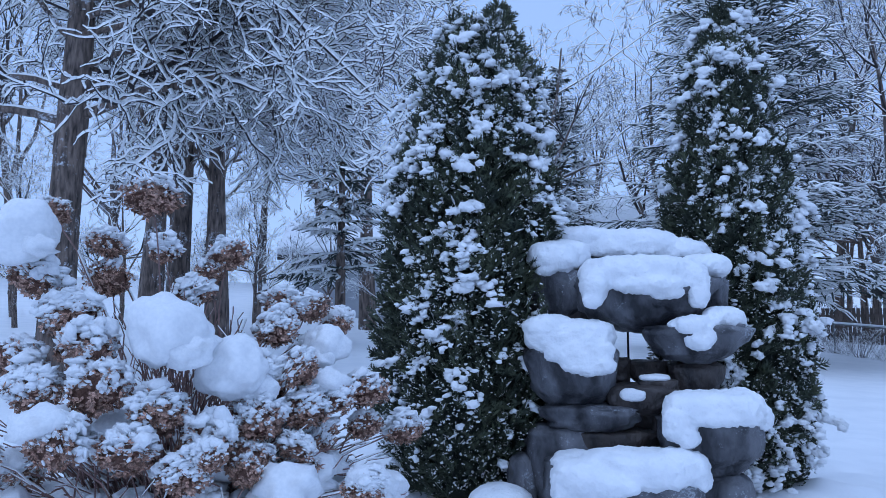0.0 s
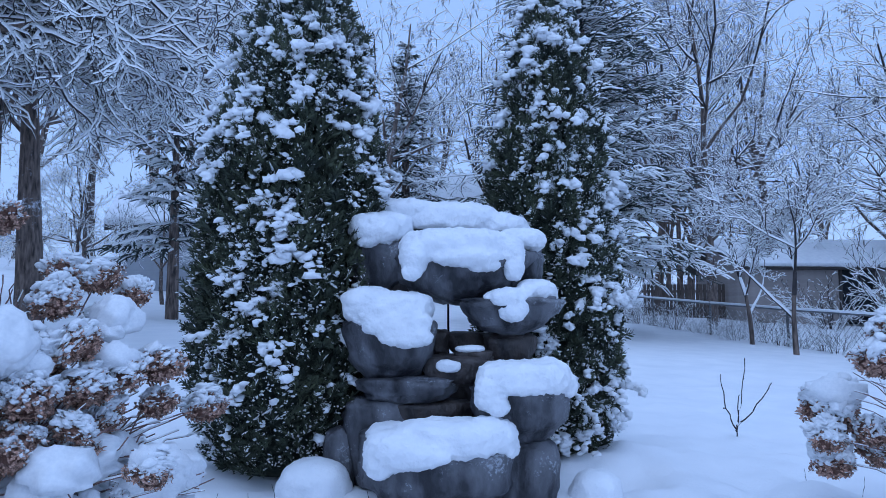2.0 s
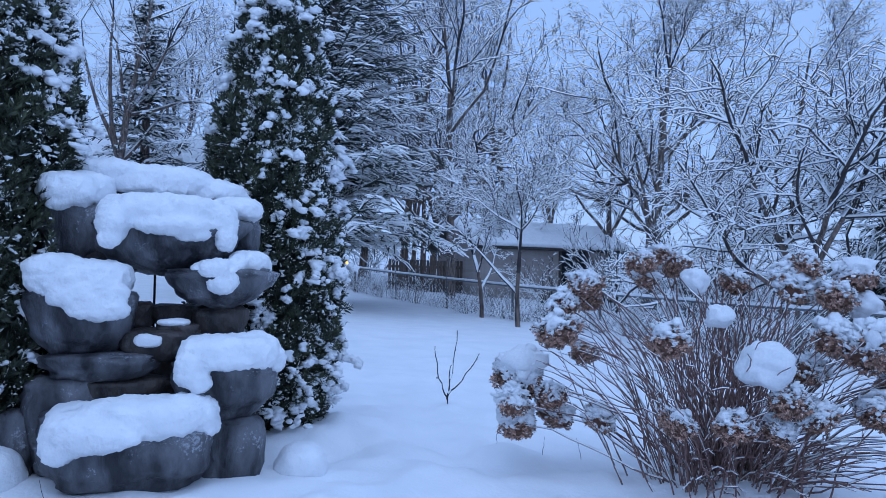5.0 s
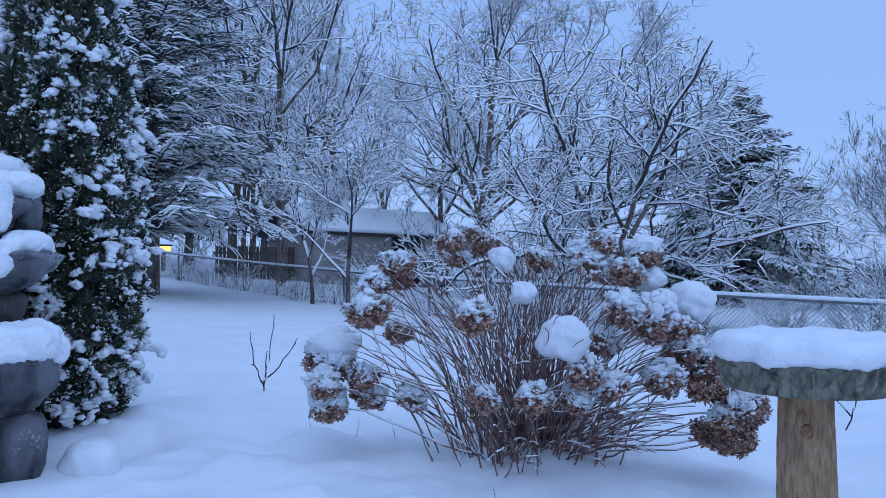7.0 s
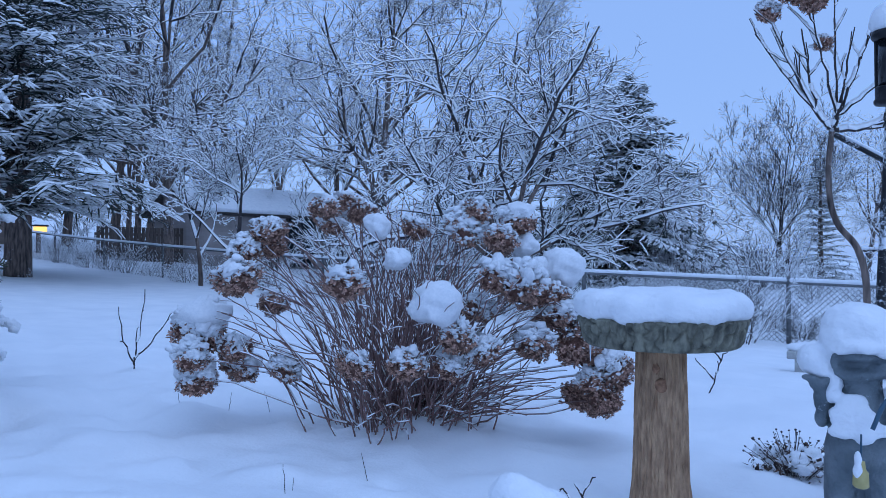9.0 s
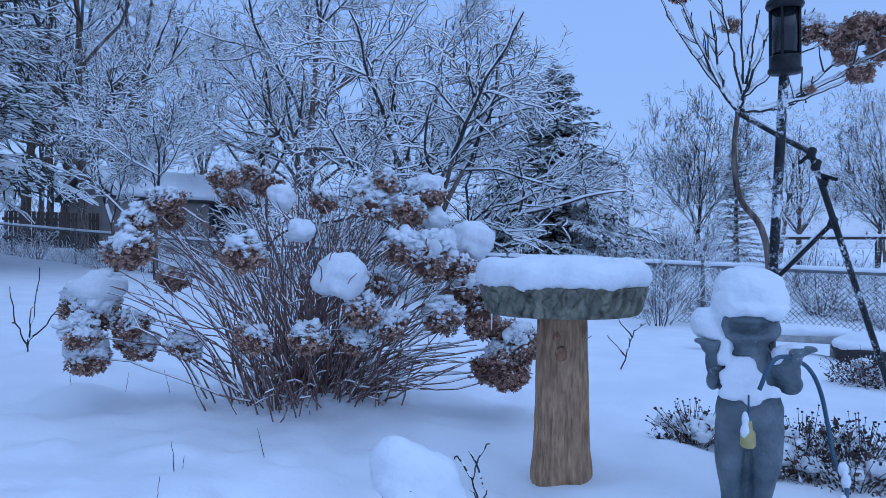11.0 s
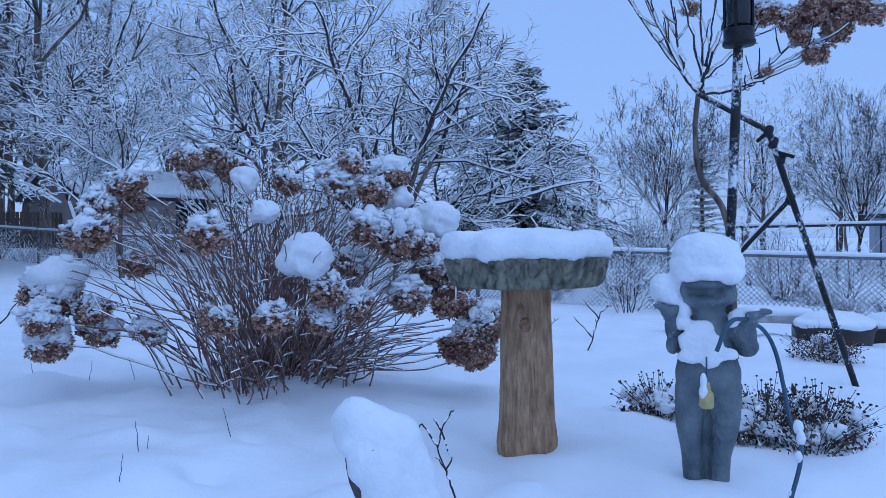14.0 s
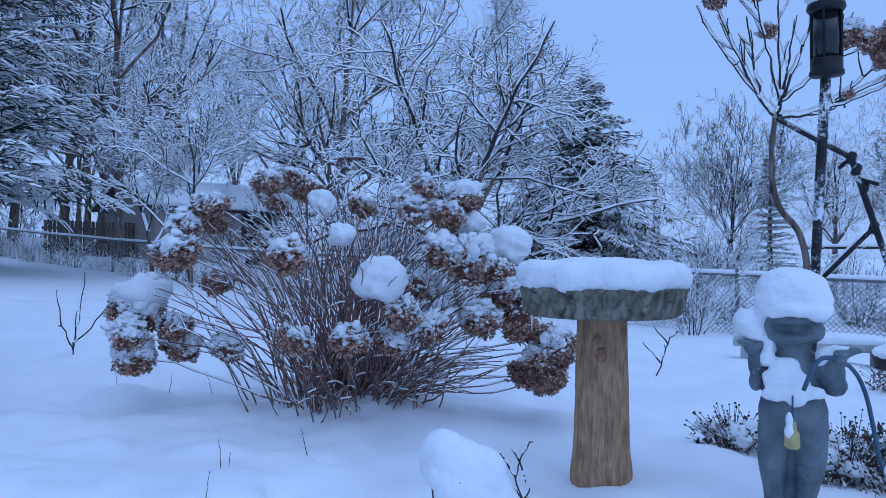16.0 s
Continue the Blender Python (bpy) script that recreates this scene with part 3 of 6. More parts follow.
    tm.append((np.array([(1, 0, 0), (-1, 0, 0), (0, 1, 0), (0, -1, 0), (0, 0, 1), (0, 0, -0.6)], float), np.array([(0, 2, 4), (2, 1, 4), (1, 3, 4), (3, 0, 4), (2, 0, 5), (1, 2, 5), (3, 1, 5), (0, 3, 5)])))
    clumps.append(bits)
    verts, faces, n = [], [], 0
    for tv, ps in zip(tm, clumps):
        v, f = scatter(tv[0], tv[1], ps)
        verts.append(v)
        faces.append(f + n)
        n += len(v)
    part("snow_layer", mesh_of("snow_layer", np.concatenate(verts), np.concatenate(faces), [SNOW]), tree, "small clumps of fresh snow on the sprays", kind="stuff")
    return tree


arborvitae(0.17, 4.2, 2.74, [(0, 0.30), (0.05, 0.40), (0.14, 0.49), (0.25, 0.50), (0.42, 0.44), (0.62, 0.40), (0.83, 0.31), (0.93, 0.17), (1, 0.02)],
           [(0.16, 0.0, 1.0), (-0.06, 0.0, 0.97)], 5, "tall dark green twin-topped arborvitae, dotted with snow clumps")
arborvitae(1.70, 4.42, 2.85, [(0, 0.26), (0.06, 0.355), (0.18, 0.395), (0.35, 0.38), (0.6, 0.31), (0.74, 0.25), (0.86, 0.17), (0.95, 0.08), (1, 0.01)],
           [(0.0, 0.0, 1.0)], 9, "slender dark green arborvitae, its outer side snowier", 0.7)


# ---- hydrangeas ----
def head_mesh(seed, snowy):
    """A dried mophead about 1 in radius: a ragged core coloured dark for the shade between florets, papery
    four-petalled florets, and crumbs of snow caught on them.
    """
    rng = np.random.default_rng(seed)
    off = Vector((seed * 3.7, -seed * 1.9, seed * 2.3))

    def reach(q):
        """How far the head bulges in direction q."""
        d = noise.voronoi(Vector(q) * 1.5 + off)[0]
        return 0.80 + 0.34 * noise.fractal(Vector(q) * 1.1 + off, 1.0, 2.0, 2) + 0.30 * min(d[1] - d[0], 0.45)

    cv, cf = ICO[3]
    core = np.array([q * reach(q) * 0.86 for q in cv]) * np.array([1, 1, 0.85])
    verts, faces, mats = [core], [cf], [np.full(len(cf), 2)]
    count = len(core)
    petal = np.array([(0, 0, 0), (0.07, 0.055, 0.02), (0.135, 0.0, 0.05), (0.07, -0.055, 0.02)])
    florets, crumbs = [], [[], [], []]
    small = [lumpy(1, 600 + seed + k, 0.7, 1.5) for k in range(2)] + [lumpy(2, 610 + seed, 0.6, 1.3)]
    for _ in range(330):
        q = rng.normal(size=3)
        q /= np.linalg.norm(q)
        k = reach(q)
        p = q * k * (0.86 + 0.2 * rng.random()) * np.array([1, 1, 0.85])
        n = q + rng.normal(size=3) * 0.4 + np.array([0, 0, 0.25])
        n /= np.linalg.norm(n)
        x = np.cross(n, rng.normal(size=3))
        x /= np.linalg.norm(x)
        y = np.cross(n, x)
        g = 0.75 + 0.55 * rng.random()
        for turn in range(4):
            c, s_ = math.cos(turn * 1.571), math.sin(turn * 1.571)
            w = g * (0.8 + 0.4 * rng.random())
            m = basis((x * c + y * s_) * w, (y * c - x * s_) * w, n * w * (1 + rng.normal() * 1.2))
            m[:3, 3] = p
            florets.append(m)
        cover = 0.75 * q[2] + 0.45 * noise.fractal(Vector(q) * 1.6 - off, 1.0, 2.0, 2) + snowy
        if cover + 0.22 * rng.normal() > 0.18:
            for _ in range(2 + int(cover > 0.3)):
                z = 0.026 + 0.04 * rng.random() + 0.24 * max(0.0, min(cover, 0.9)) * rng.random() ** 4
                a = rng.random() * 6.28
                long_, turned = z * (1 + 0.7 * rng.random()), np.array([math.cos(a), math.sin(a), 0.3 * rng.normal()])
                m = basis(turned * long_, np.cross((0, 0, 1.0), turned) * z, np.array([0, 0, z * 0.75]) + rng.normal(size=3) * z * 0.3)
                m[:3, 3] = p * 1.03 + np.array([0, 0, z * 0.5]) + rng.normal(size=3) * 0.06
                crumbs[2 if z > 0.13 else rng.integers(2)].append(m)
    for tv, tf, poses, ix in [(petal, np.array([(0, 1, 2), (0, 2, 3)]), florets, 0)] + [(t[0], t[1], c, 1) for t, c in zip(small, crumbs) if c]:
        v, f = scatter(tv, tf, poses)
        verts.append(v)
        faces.append(f + count)
        mats.append(np.full(len(f), ix))
        count += len(v)
    mats = np.concatenate(mats)
    me = mesh_of("flower_head", np.concatenate(verts), np.concatenate(faces), [FLOWER, SNOW, FLOWER_SHADE], mats)
    me.polygons.foreach_set("use_smooth", mats == 1)
    return me


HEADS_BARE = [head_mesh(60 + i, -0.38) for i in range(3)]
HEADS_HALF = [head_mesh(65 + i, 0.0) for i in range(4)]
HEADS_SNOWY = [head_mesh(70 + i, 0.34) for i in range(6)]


def snow_lump(seed, ragged):
    if not ragged:
        v, f = lumpy(4, seed, 0.30, 1.2, 0.85, 3)
        fine = np.array([noise.fractal(Vector(q) * 4.5, 1.0, 2.0, 3) for q in v])
        return mesh_of("snow_cap", v * (1 + 0.05 * fine[:, None]), f, [SNOW])
    v, f = lumpy(3, seed, 0.36, 1.7, 0.6, 3)
    knob = np.array([min((lambda d: d[1] - d[0])(noise.voronoi(Vector(q) * 1.8 + Vector((seed, 0, 0)))[0]), 0.4) for q in v])
    return mesh_of("snow_cap", v * (0.86 + 0.5 * knob[:, None]), f, [SNOW])


LUMPS_R = [snow_lump(80 + i, True) for i in range(7)]
LUMPS_S = [snow_lump(90 + i, False) for i in range(4)]


def stem_curve(p0, p1, rng, sag=0.0, n=12, wig=0.02):
    t = np.linspace(0, 1, n)[:, None]
    p0, p1 = np.array(p0), np.array(p1)
    mid = p0 * 0.45 + p1 * 0.55
    mid[2] = max(p0[2], p1[2]) * 0.55 + mid[2] * 0.45 + sag
    mid[:2] = p0[:2] * 0.58 + p1[:2] * 0.42
    pts = (1 - t) ** 2 * p0 + 2 * t * (1 - t) * mid + t ** 2 * p1
    for k, amp in ((1.0, 1.3), (2.3, 0.8), (4.1, 0.35)):
        pts += np.sin(t * math.pi * k + rng.random() * 6.28) * np.sin(t * math.pi) * rng.normal(size=3) * wig * amp
    pts[1:-1] += rng.normal(size=(n - 2, 3)) * wig * 0.12
    return pts


def hydrangea(x, y, heads, spread, height, extra, seed, label, r_stem=0.006, filler=0, upright=0.0, snowier=0.0, small=0, low=0):
    """heads: place, radius and snow (0: bare, 1: capped, over 1.4: buried) of each flower head."""
    rng = np.random.default_rng(seed)
    base = ground_height(x, y)
    bush = empty("hydrangea", pose(x, y, base), label, "shrub", "hydrangeas gone over, bowed by snow")
    o = np.array([x, y, base])
    segs = []
    heads = list(heads)
    for _ in range(small):
        a, k = rng.random() * 6.28, 0.35 + 0.65 * rng.random()
        heads.append((x + math.cos(a) * spread[0] * k, y + math.sin(a) * spread[1] * k, base + height * (0.2 + 0.75 * rng.random()) * (1.08 - 0.5 * k), 0.045 + 0.04 * rng.random(), 0.45 + 0.7 * rng.random()))
    for i, (hx, hy, hz, r, cover) in enumerate(heads):
        p = np.array([hx, hy, hz]) - o
        a = rng.random() * 6.28
        b = np.array([math.cos(a) * 0.22 * rng.random() + p[0] * 0.12, math.sin(a) * 0.22 * rng.random() + p[1] * 0.12, -0.03])
        pts = stem_curve(b, p, rng)
        rad = np.linspace(r_stem * 1.1, r_stem * 0.6, len(pts))
        segs += [(*pts[k], *pts[k + 1], rad[k], rad[k + 1]) for k in range(len(pts) - 1)]
        tilt = pose(*p, rng.normal() * 20, rng.normal() * 20, rng.random() * 360)
        if cover < 1.45:
            c = cover + snowier
            kind = HEADS_BARE if c < 0.35 else (HEADS_HALF if c < 0.75 else HEADS_SNOWY)
            g = r * (0.98 if r < 0.095 else 0.86)
            turn = pose(*p, rng.normal() * 14, rng.normal() * 14, rng.random() * 360)
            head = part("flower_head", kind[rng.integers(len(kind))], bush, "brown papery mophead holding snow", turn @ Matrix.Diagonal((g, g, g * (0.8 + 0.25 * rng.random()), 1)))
        if cover > 1.4:
            m = pose(*p, rng.normal() * 15, rng.normal() * 15, rng.random() * 360) @ Matrix.Diagonal((r * 1.05, r, r * 0.95, 1))
            part("snow_cap", LUMPS_S[rng.integers(4)], bush, "smooth round cushion of snow", m)
            for _ in range(2 if filler else 0):
                a = rng.random() * 6.28
                w = r * (0.45 + 0.25 * rng.random())
                part("snow_cap", LUMPS_R[rng.integers(7)], bush, "ragged snow below a cushion", pose(p[0] + math.cos(a) * r * 0.75, p[1] + math.sin(a) * r * 0.75, p[2] - r * (0.15 + 0.6 * rng.random()), 0, 0, a * 57) @ Matrix.Diagonal((w, w * 0.9, w * 0.8, 1)))
        elif cover > 0.95:
            w = r * (0.5 + 0.3 * cover)
            m = pose(p[0] + rng.normal() * r * 0.15, p[1] + rng.normal() * r * 0.15, p[2] + r * 0.45, rng.normal() * 10, rng.normal() * 10, rng.random() * 360) @ Matrix.Diagonal((w, w, r * (0.25 + 0.35 * cover), 1))
            part("snow_cap", LUMPS_R[rng.integers(7)], bush, "ragged snow cap on a flower head", m)
    for _ in range(filler):
        a, k = rng.random() * 6.28, rng.random() ** 0.5
        s = 0.03 + 0.075 * rng.random()
        m = pose(math.cos(a) * spread[0] * k * 0.85, math.sin(a) * spread[1] * k * 0.85, height * (0.1 + 0.6 * rng.random()) * (1 - 0.45 * k), 0, 0, rng.random() * 360)
        part("snow_cap", LUMPS_R[rng.integers(7)], bush, "ragged snow held among the stems", m @ Matrix.Diagonal((s * 1.2, s, s * 0.9, 1)))
    for _ in range(low):
        a, k = radians(rng.uniform(-150, 20)), 0.45 + 0.55 * rng.random()
        tip = np.array([math.cos(a) * spread[0] * k, math.sin(a) * spread[1] * k, 0.08 + 0.3 * rng.random()])
        b = np.array([math.cos(a) * 0.25 * rng.random() + rng.normal() * 0.1, math.sin(a) * 0.25 * rng.random() + rng.normal() * 0.1, -0.03])
        pts = stem_curve(b, tip, rng, 0.06, 12, 0.014)
        rad = np.linspace(r_stem * 1.1, r_stem * 0.5, len(pts))
        segs += [(*pts[j], *pts[j + 1], rad[j], rad[j + 1]) for j in range(len(pts) - 1)]
    for _ in range(extra):
        a = rng.random() * 6.28
        k = rng.random() ** 0.6
        tip = np.array([math.cos(a) * spread[0] * k, math.sin(a) * spread[1] * k, height * (1.05 - (0.75 - upright) * k ** 1.6) * (0.6 + 0.45 * rng.random())])
        g = 0.08 + 0.38 * rng.random()
        b = np.array([rng.normal() * 0.07 + tip[0] * g, rng.normal() * 0.07 + tip[1] * g, -0.03])
        pts = stem_curve(b, tip, rng, 0.03, 12, 0.03)
        rad = np.linspace(r_stem, r_stem * 0.45, len(pts))
        segs += [(*pts[j], *pts[j + 1], rad[j], rad[j + 1]) for j in range(len(pts) - 1)]
        for _ in range(rng.integers(0, 2)):
            j = rng.integers(5, 11)
            q = pts[j] + (pts[j] - pts[j - 1]) * 0.8 + rng.normal(size=3) * 0.03
            segs.append((*pts[j], *q, r_stem * 0.5, r_stem * 0.3))
    v, f, ix = snowy_twigs(segs, rng, 0.42, 1.2, 1.1, False, 0.02, 0.94)
    part("stem_mass", mesh_of("stem_mass", v, f, [STEM, TWIG_SNOW], ix), bush, "thin reddish-brown stems lined with snow", kind="stuff")
    return bush

RIGHT_HEADS_a = [(2.62, 2.17, 0.66, 0.111, 0.4), (2.67, 2.69, 0.87, 0.082, 0.4), (3.00, 2.69, 0.95, 0.087, 0.3), (2.48, 2.69, 0.67, 0.124, 0.5), (2.57, 3.10, 0.41, 0.15, 1.15), (2.51, 3.02, 0.19, 0.114, 1.05), (2.73, 3.00, 0.23, 0.106, 1.1), (2.84, 2.81, 0.23, 0.092, 0.9), (2.45, 2.98, 0.31, 0.09, 0.9), (2.66, 2.95, 0.33, 0.085, 0.4), (2.67, 2.17, 0.33, 0.081, 0.6), (2.83, 2.03, 0.33, 0.090, 0.6), (2.95, 2.19, 0.75, 0.058, 1.5), (2.95, 1.96, 0.56, 0.105, 1.9), (3.02, 1.91, 0.43, 0.087, 0.6), (3.32, 2.09, 0.88, 0.108, 0.8), (3.41, 2.14, 0.98, 0.079, 0.4), (3.33, 1.91, 0.84, 0.099, 0.4), (3.46, 1.91, 0.92, 0.087, 1.3), (3.48, 1.89, 0.81, 0.067, 1.5), (3.24, 1.87, 0.67, 0.106, 0.7)]
RIGHT_HEADS_b = [(3.32, 1.76, 0.64, 0.125, 0.7), (3.46, 1.74, 0.59, 0.089, 0.5), (3.58, 1.74, 0.71, 0.097, 1.6), (3.34, 1.73, 0.39, 0.092, 0.8), (3.52, 1.65, 0.36, 0.109, 0.1), (3.66, 1.61, 0.29, 0.108, 0.2), (3.69, 1.54, 0.22, 0.087, 0.7), (3.71, 1.72, 0.11, 0.111, 0.2), (3.19, 2.65, 0.97, 0.078, 0.3), (3.31, 2.40, 0.90, 0.081, 0.5), (3.13, 1.85, 0.37, 0.075, 0.7), (3.03, 1.97, 0.30, 0.075, 0.7), (3.63, 1.85, 0.48, 0.079, 0.6), (2.98, 3.08, 0.52, 0.082, 0.5), (3.83, 1.70, 0.06, 0.081, 0.2), (3.55, 1.59, 0.45, 0.075, 0.5), (3.57, 1.57, 0.21, 0.10, 0.4), (3.59, 1.53, 0.13, 0.085, 0.2), (3.61, 1.49, 0.27, 0.085, 0.8), (3.29, 1.98, 0.34, 0.075, 0.8), (3.27, 2.0, 0.53, 0.085, 0.8), (3.42, 1.80, 0.38, 0.09, 0.9), (3.48, 1.70, 0.50, 0.085, 0.9), (2.85, 2.54, 0.98, 0.075, 0.4), (3.03, 2.61, 1.02, 0.069, 0.5), (3.08, 2.57, 0.98, 0.069, 0.7), (2.97, 2.63, 0.91, 0.069, 0.9), (2.73, 2.81, 0.88, 0.080, 0.9), (2.74, 2.77, 0.80, 0.069, 0.5), (2.56, 2.75, 0.78, 0.075, 0.8), (3.03, 2.39, 0.90, 0.064, 1.5), (3.35, 2.05, 0.97, 0.069, 0.6), (3.28, 2.13, 0.93, 0.064, 0.8)]
LEFT_HEADS_a = [(-1.28, 2.26, 1.18, 0.105, 1.8), (-1.35, 2.57, 1.30, 0.061, 0.3), (-0.99, 2.51, 1.34, 0.094, 0.5), (-1.29, 2.37, 1.06, 0.092, 0.8), (-1.15, 2.33, 0.94, 0.094, 0.9), (-1.06, 2.26, 0.84, 0.098, 0.9), (-0.83, 2.30, 0.88, 0.125, 1.9), (-0.66, 2.41, 0.77, 0.113, 1.9), (-1.19, 2.64, 1.20, 0.074, 0.7), (-1.18, 2.65, 1.07, 0.074, 0.5), (-1.05, 2.81, 1.20, 0.063, 0.8), (-0.91, 2.75, 1.04, 0.083, 0.8), (-0.80, 2.79, 1.18, 0.083, 0.5), (-0.86, 2.77, 1.11, 0.057, 0.2), (-0.58, 2.64, 0.90, 0.085, 0.9), (-0.60, 2.84, 0.99, 0.092, 0.7), (-0.53, 2.95, 0.98, 0.081, 0.3), (-0.43, 3.07, 0.93, 0.065, 1.0), (-0.42, 2.77, 0.84, 0.080, 1.7)]
LEFT_HEADS_b = [(-0.49, 2.55, 0.76, 0.082, 0.8), (-0.48, 2.86, 0.82, 0.087, 0.9), (-0.29, 2.79, 0.68, 0.089, 0.5), (-0.29, 2.79, 0.55, 0.067, 0.2), (-0.38, 2.67, 0.67, 0.089, 1.2), (-0.58, 2.43, 0.61, 0.102, 0.7), (-0.47, 2.56, 0.63, 0.090, 0.7), (-0.70, 2.30, 0.56, 0.094, 0.9), (-0.84, 2.25, 0.65, 0.101, 0.9), (-0.89, 2.18, 0.55, 0.099, 0.8), (-0.73, 2.18, 0.49, 0.087, 0.6), (-0.60, 2.38, 0.49, 0.096, 0.3), (-0.48, 2.50, 0.45, 0.081, 0.2), (-1.06, 2.10, 0.58, 0.099, 1.3), (-1.18, 2.20, 0.72, 0.090, 0.7), (-1.27, 2.27, 0.80, 0.082, 0.4), (-1.01, 2.23, 0.72, 0.092, 0.8), (-0.44, 2.66, 0.53, 0.081, 0.6)]

hydrangea(-0.95, 2.75, LEFT_HEADS_a + LEFT_HEADS_b, (0.88, 0.68), 0.98, 460, 31, "large hydrangea with brown dried heads, heavily laden with snow", 0.0040, 150, 0.0, 0.22, 44)
hydrangea(3.28, 2.45, RIGHT_HEADS_a + RIGHT_HEADS_b, (0.95, 0.85), 1.02, 300, 32, "spreading hydrangea of bare stems and brown snow-capped heads", 0.0037, 0, 0.35, 0.12, 0, 90)


# ---- birdbath ----
def barky(me, amp, fx, fz):
    """Vertical bark ridges pushed into a turned body."""
    co = np.empty(len(me.vertices) * 3, dtype=np.float32)
    me.vertices.foreach_get("co", co)
    co = co.reshape(-1, 3)
    for p in co:
        a = math.atan2(p[1], p[0])
        k = noise.ridged_multi_fractal(Vector((math.cos(a) * fx, math.sin(a) * fx, p[2] * fz)), 1.0, 2.0, 3, 1.0, 2.0) - 1.0
        p[:2] *= 1 + amp * k
    me.vertices.foreach_set("co", co.ravel())
    return me


bx, by = 2.99, 1.012
bath = empty("birdbath", pose(bx, by, ground_height(bx, by) - 0.02), "log-shaped concrete birdbath with a snow-filled bowl", "birdbath")
def shaft_radius(h):
    return 0.081 + 0.015 * (1 - h) ** 1.3 + 0.006 * math.exp(-((h - 0.08) / 0.09) ** 2)


part("pedestal", barky(lathe("pedestal", [(shaft_radius(k / 48), 0.595 * k / 48) for k in range(49)], SHAFT, 260, 0.006, 3), 0.06, 9, 3.0), bath, "tan bark-textured pedestal")
for kx, kz, kr in ((-0.005, 0.455, 0.019), (0.012, 0.51, 0.014)):
    v, f = lumpy(3, int(kz * 100), 0.2, 1.5)
    part("knot", mesh_of("knot", v * np.array((0.008, kr, kr * 1.3)), f, [KNOT]), bath, "rusty brown cast branch knot", pose(-0.076, -0.028 + kx, kz, 0, 0, 22))
bowl = lathe("bowl", [(0.08, 0.578), (0.2, 0.578), (0.243, 0.581), (0.252, 0.586)] + [(0.256 + 0.0013 * k, 0.59 + 0.0047 * k) for k in range(18)] + [(0.268, 0.678), (0.24, 0.672), (0.1, 0.65)], BOWL, 420, 0.002, 4)
co = np.empty(len(bowl.vertices) * 3, dtype=np.float32)
bowl.vertices.foreach_get("co", co)
co = co.reshape(-1, 3)
for p in co:
    if math.hypot(p[0], p[1]) > 0.25:
        a = math.atan2(p[1], p[0])
        bend = noise.noise(Vector((math.cos(a) * 9, math.sin(a) * 9, p[2] * 25))) * 0.35
        d = noise.voronoi(Vector((math.cos(a) * 7.5 + bend, math.sin(a) * 7.5 + bend, p[2] * 17)))[0]
        p[:2] *= 1 - 0.045 * max(0.0, 1 - (d[1] - d[0]) / 0.22) ** 1.5 + 0.012 * noise.fractal(Vector((p[0] * 40, p[1] * 40, p[2] * 40)), 1.0, 2.0, 3)
bowl.vertices.foreach_set("co", co.ravel())
part("bowl", bowl, bath, "greenish grey bark-rimmed bowl")
blob("snow_cap", [((0.222 * math.cos(k * 0.2618), 0.222 * math.sin(k * 0.2618), 0.712 + 0.005 * math.sin(k * 1.9)), (0.067 + 0.005 * math.sin(k * 2.7), 0.069, 0.05 + 0.005 * math.sin(k * 3.3)), 0.85) for k in range(24)] + [((0.0, 0, 0.715), (0.23, 0.23, 0.06)), ((-0.08, 0.03, 0.728), (0.16, 0.16, 0.048)), ((0.1, -0.02, 0.722), (0.15, 0.16, 0.05))], SNOW, bath, "thick level slab of snow", 0.012, 0.014)
part("icicle", lathe("icicle", [(0.001, -0.055), (0.0022, -0.03), (0.004, 0.0)], ICE, 8), bath, "thin clear icicle", pose(-0.185, 0.165, 0.583))


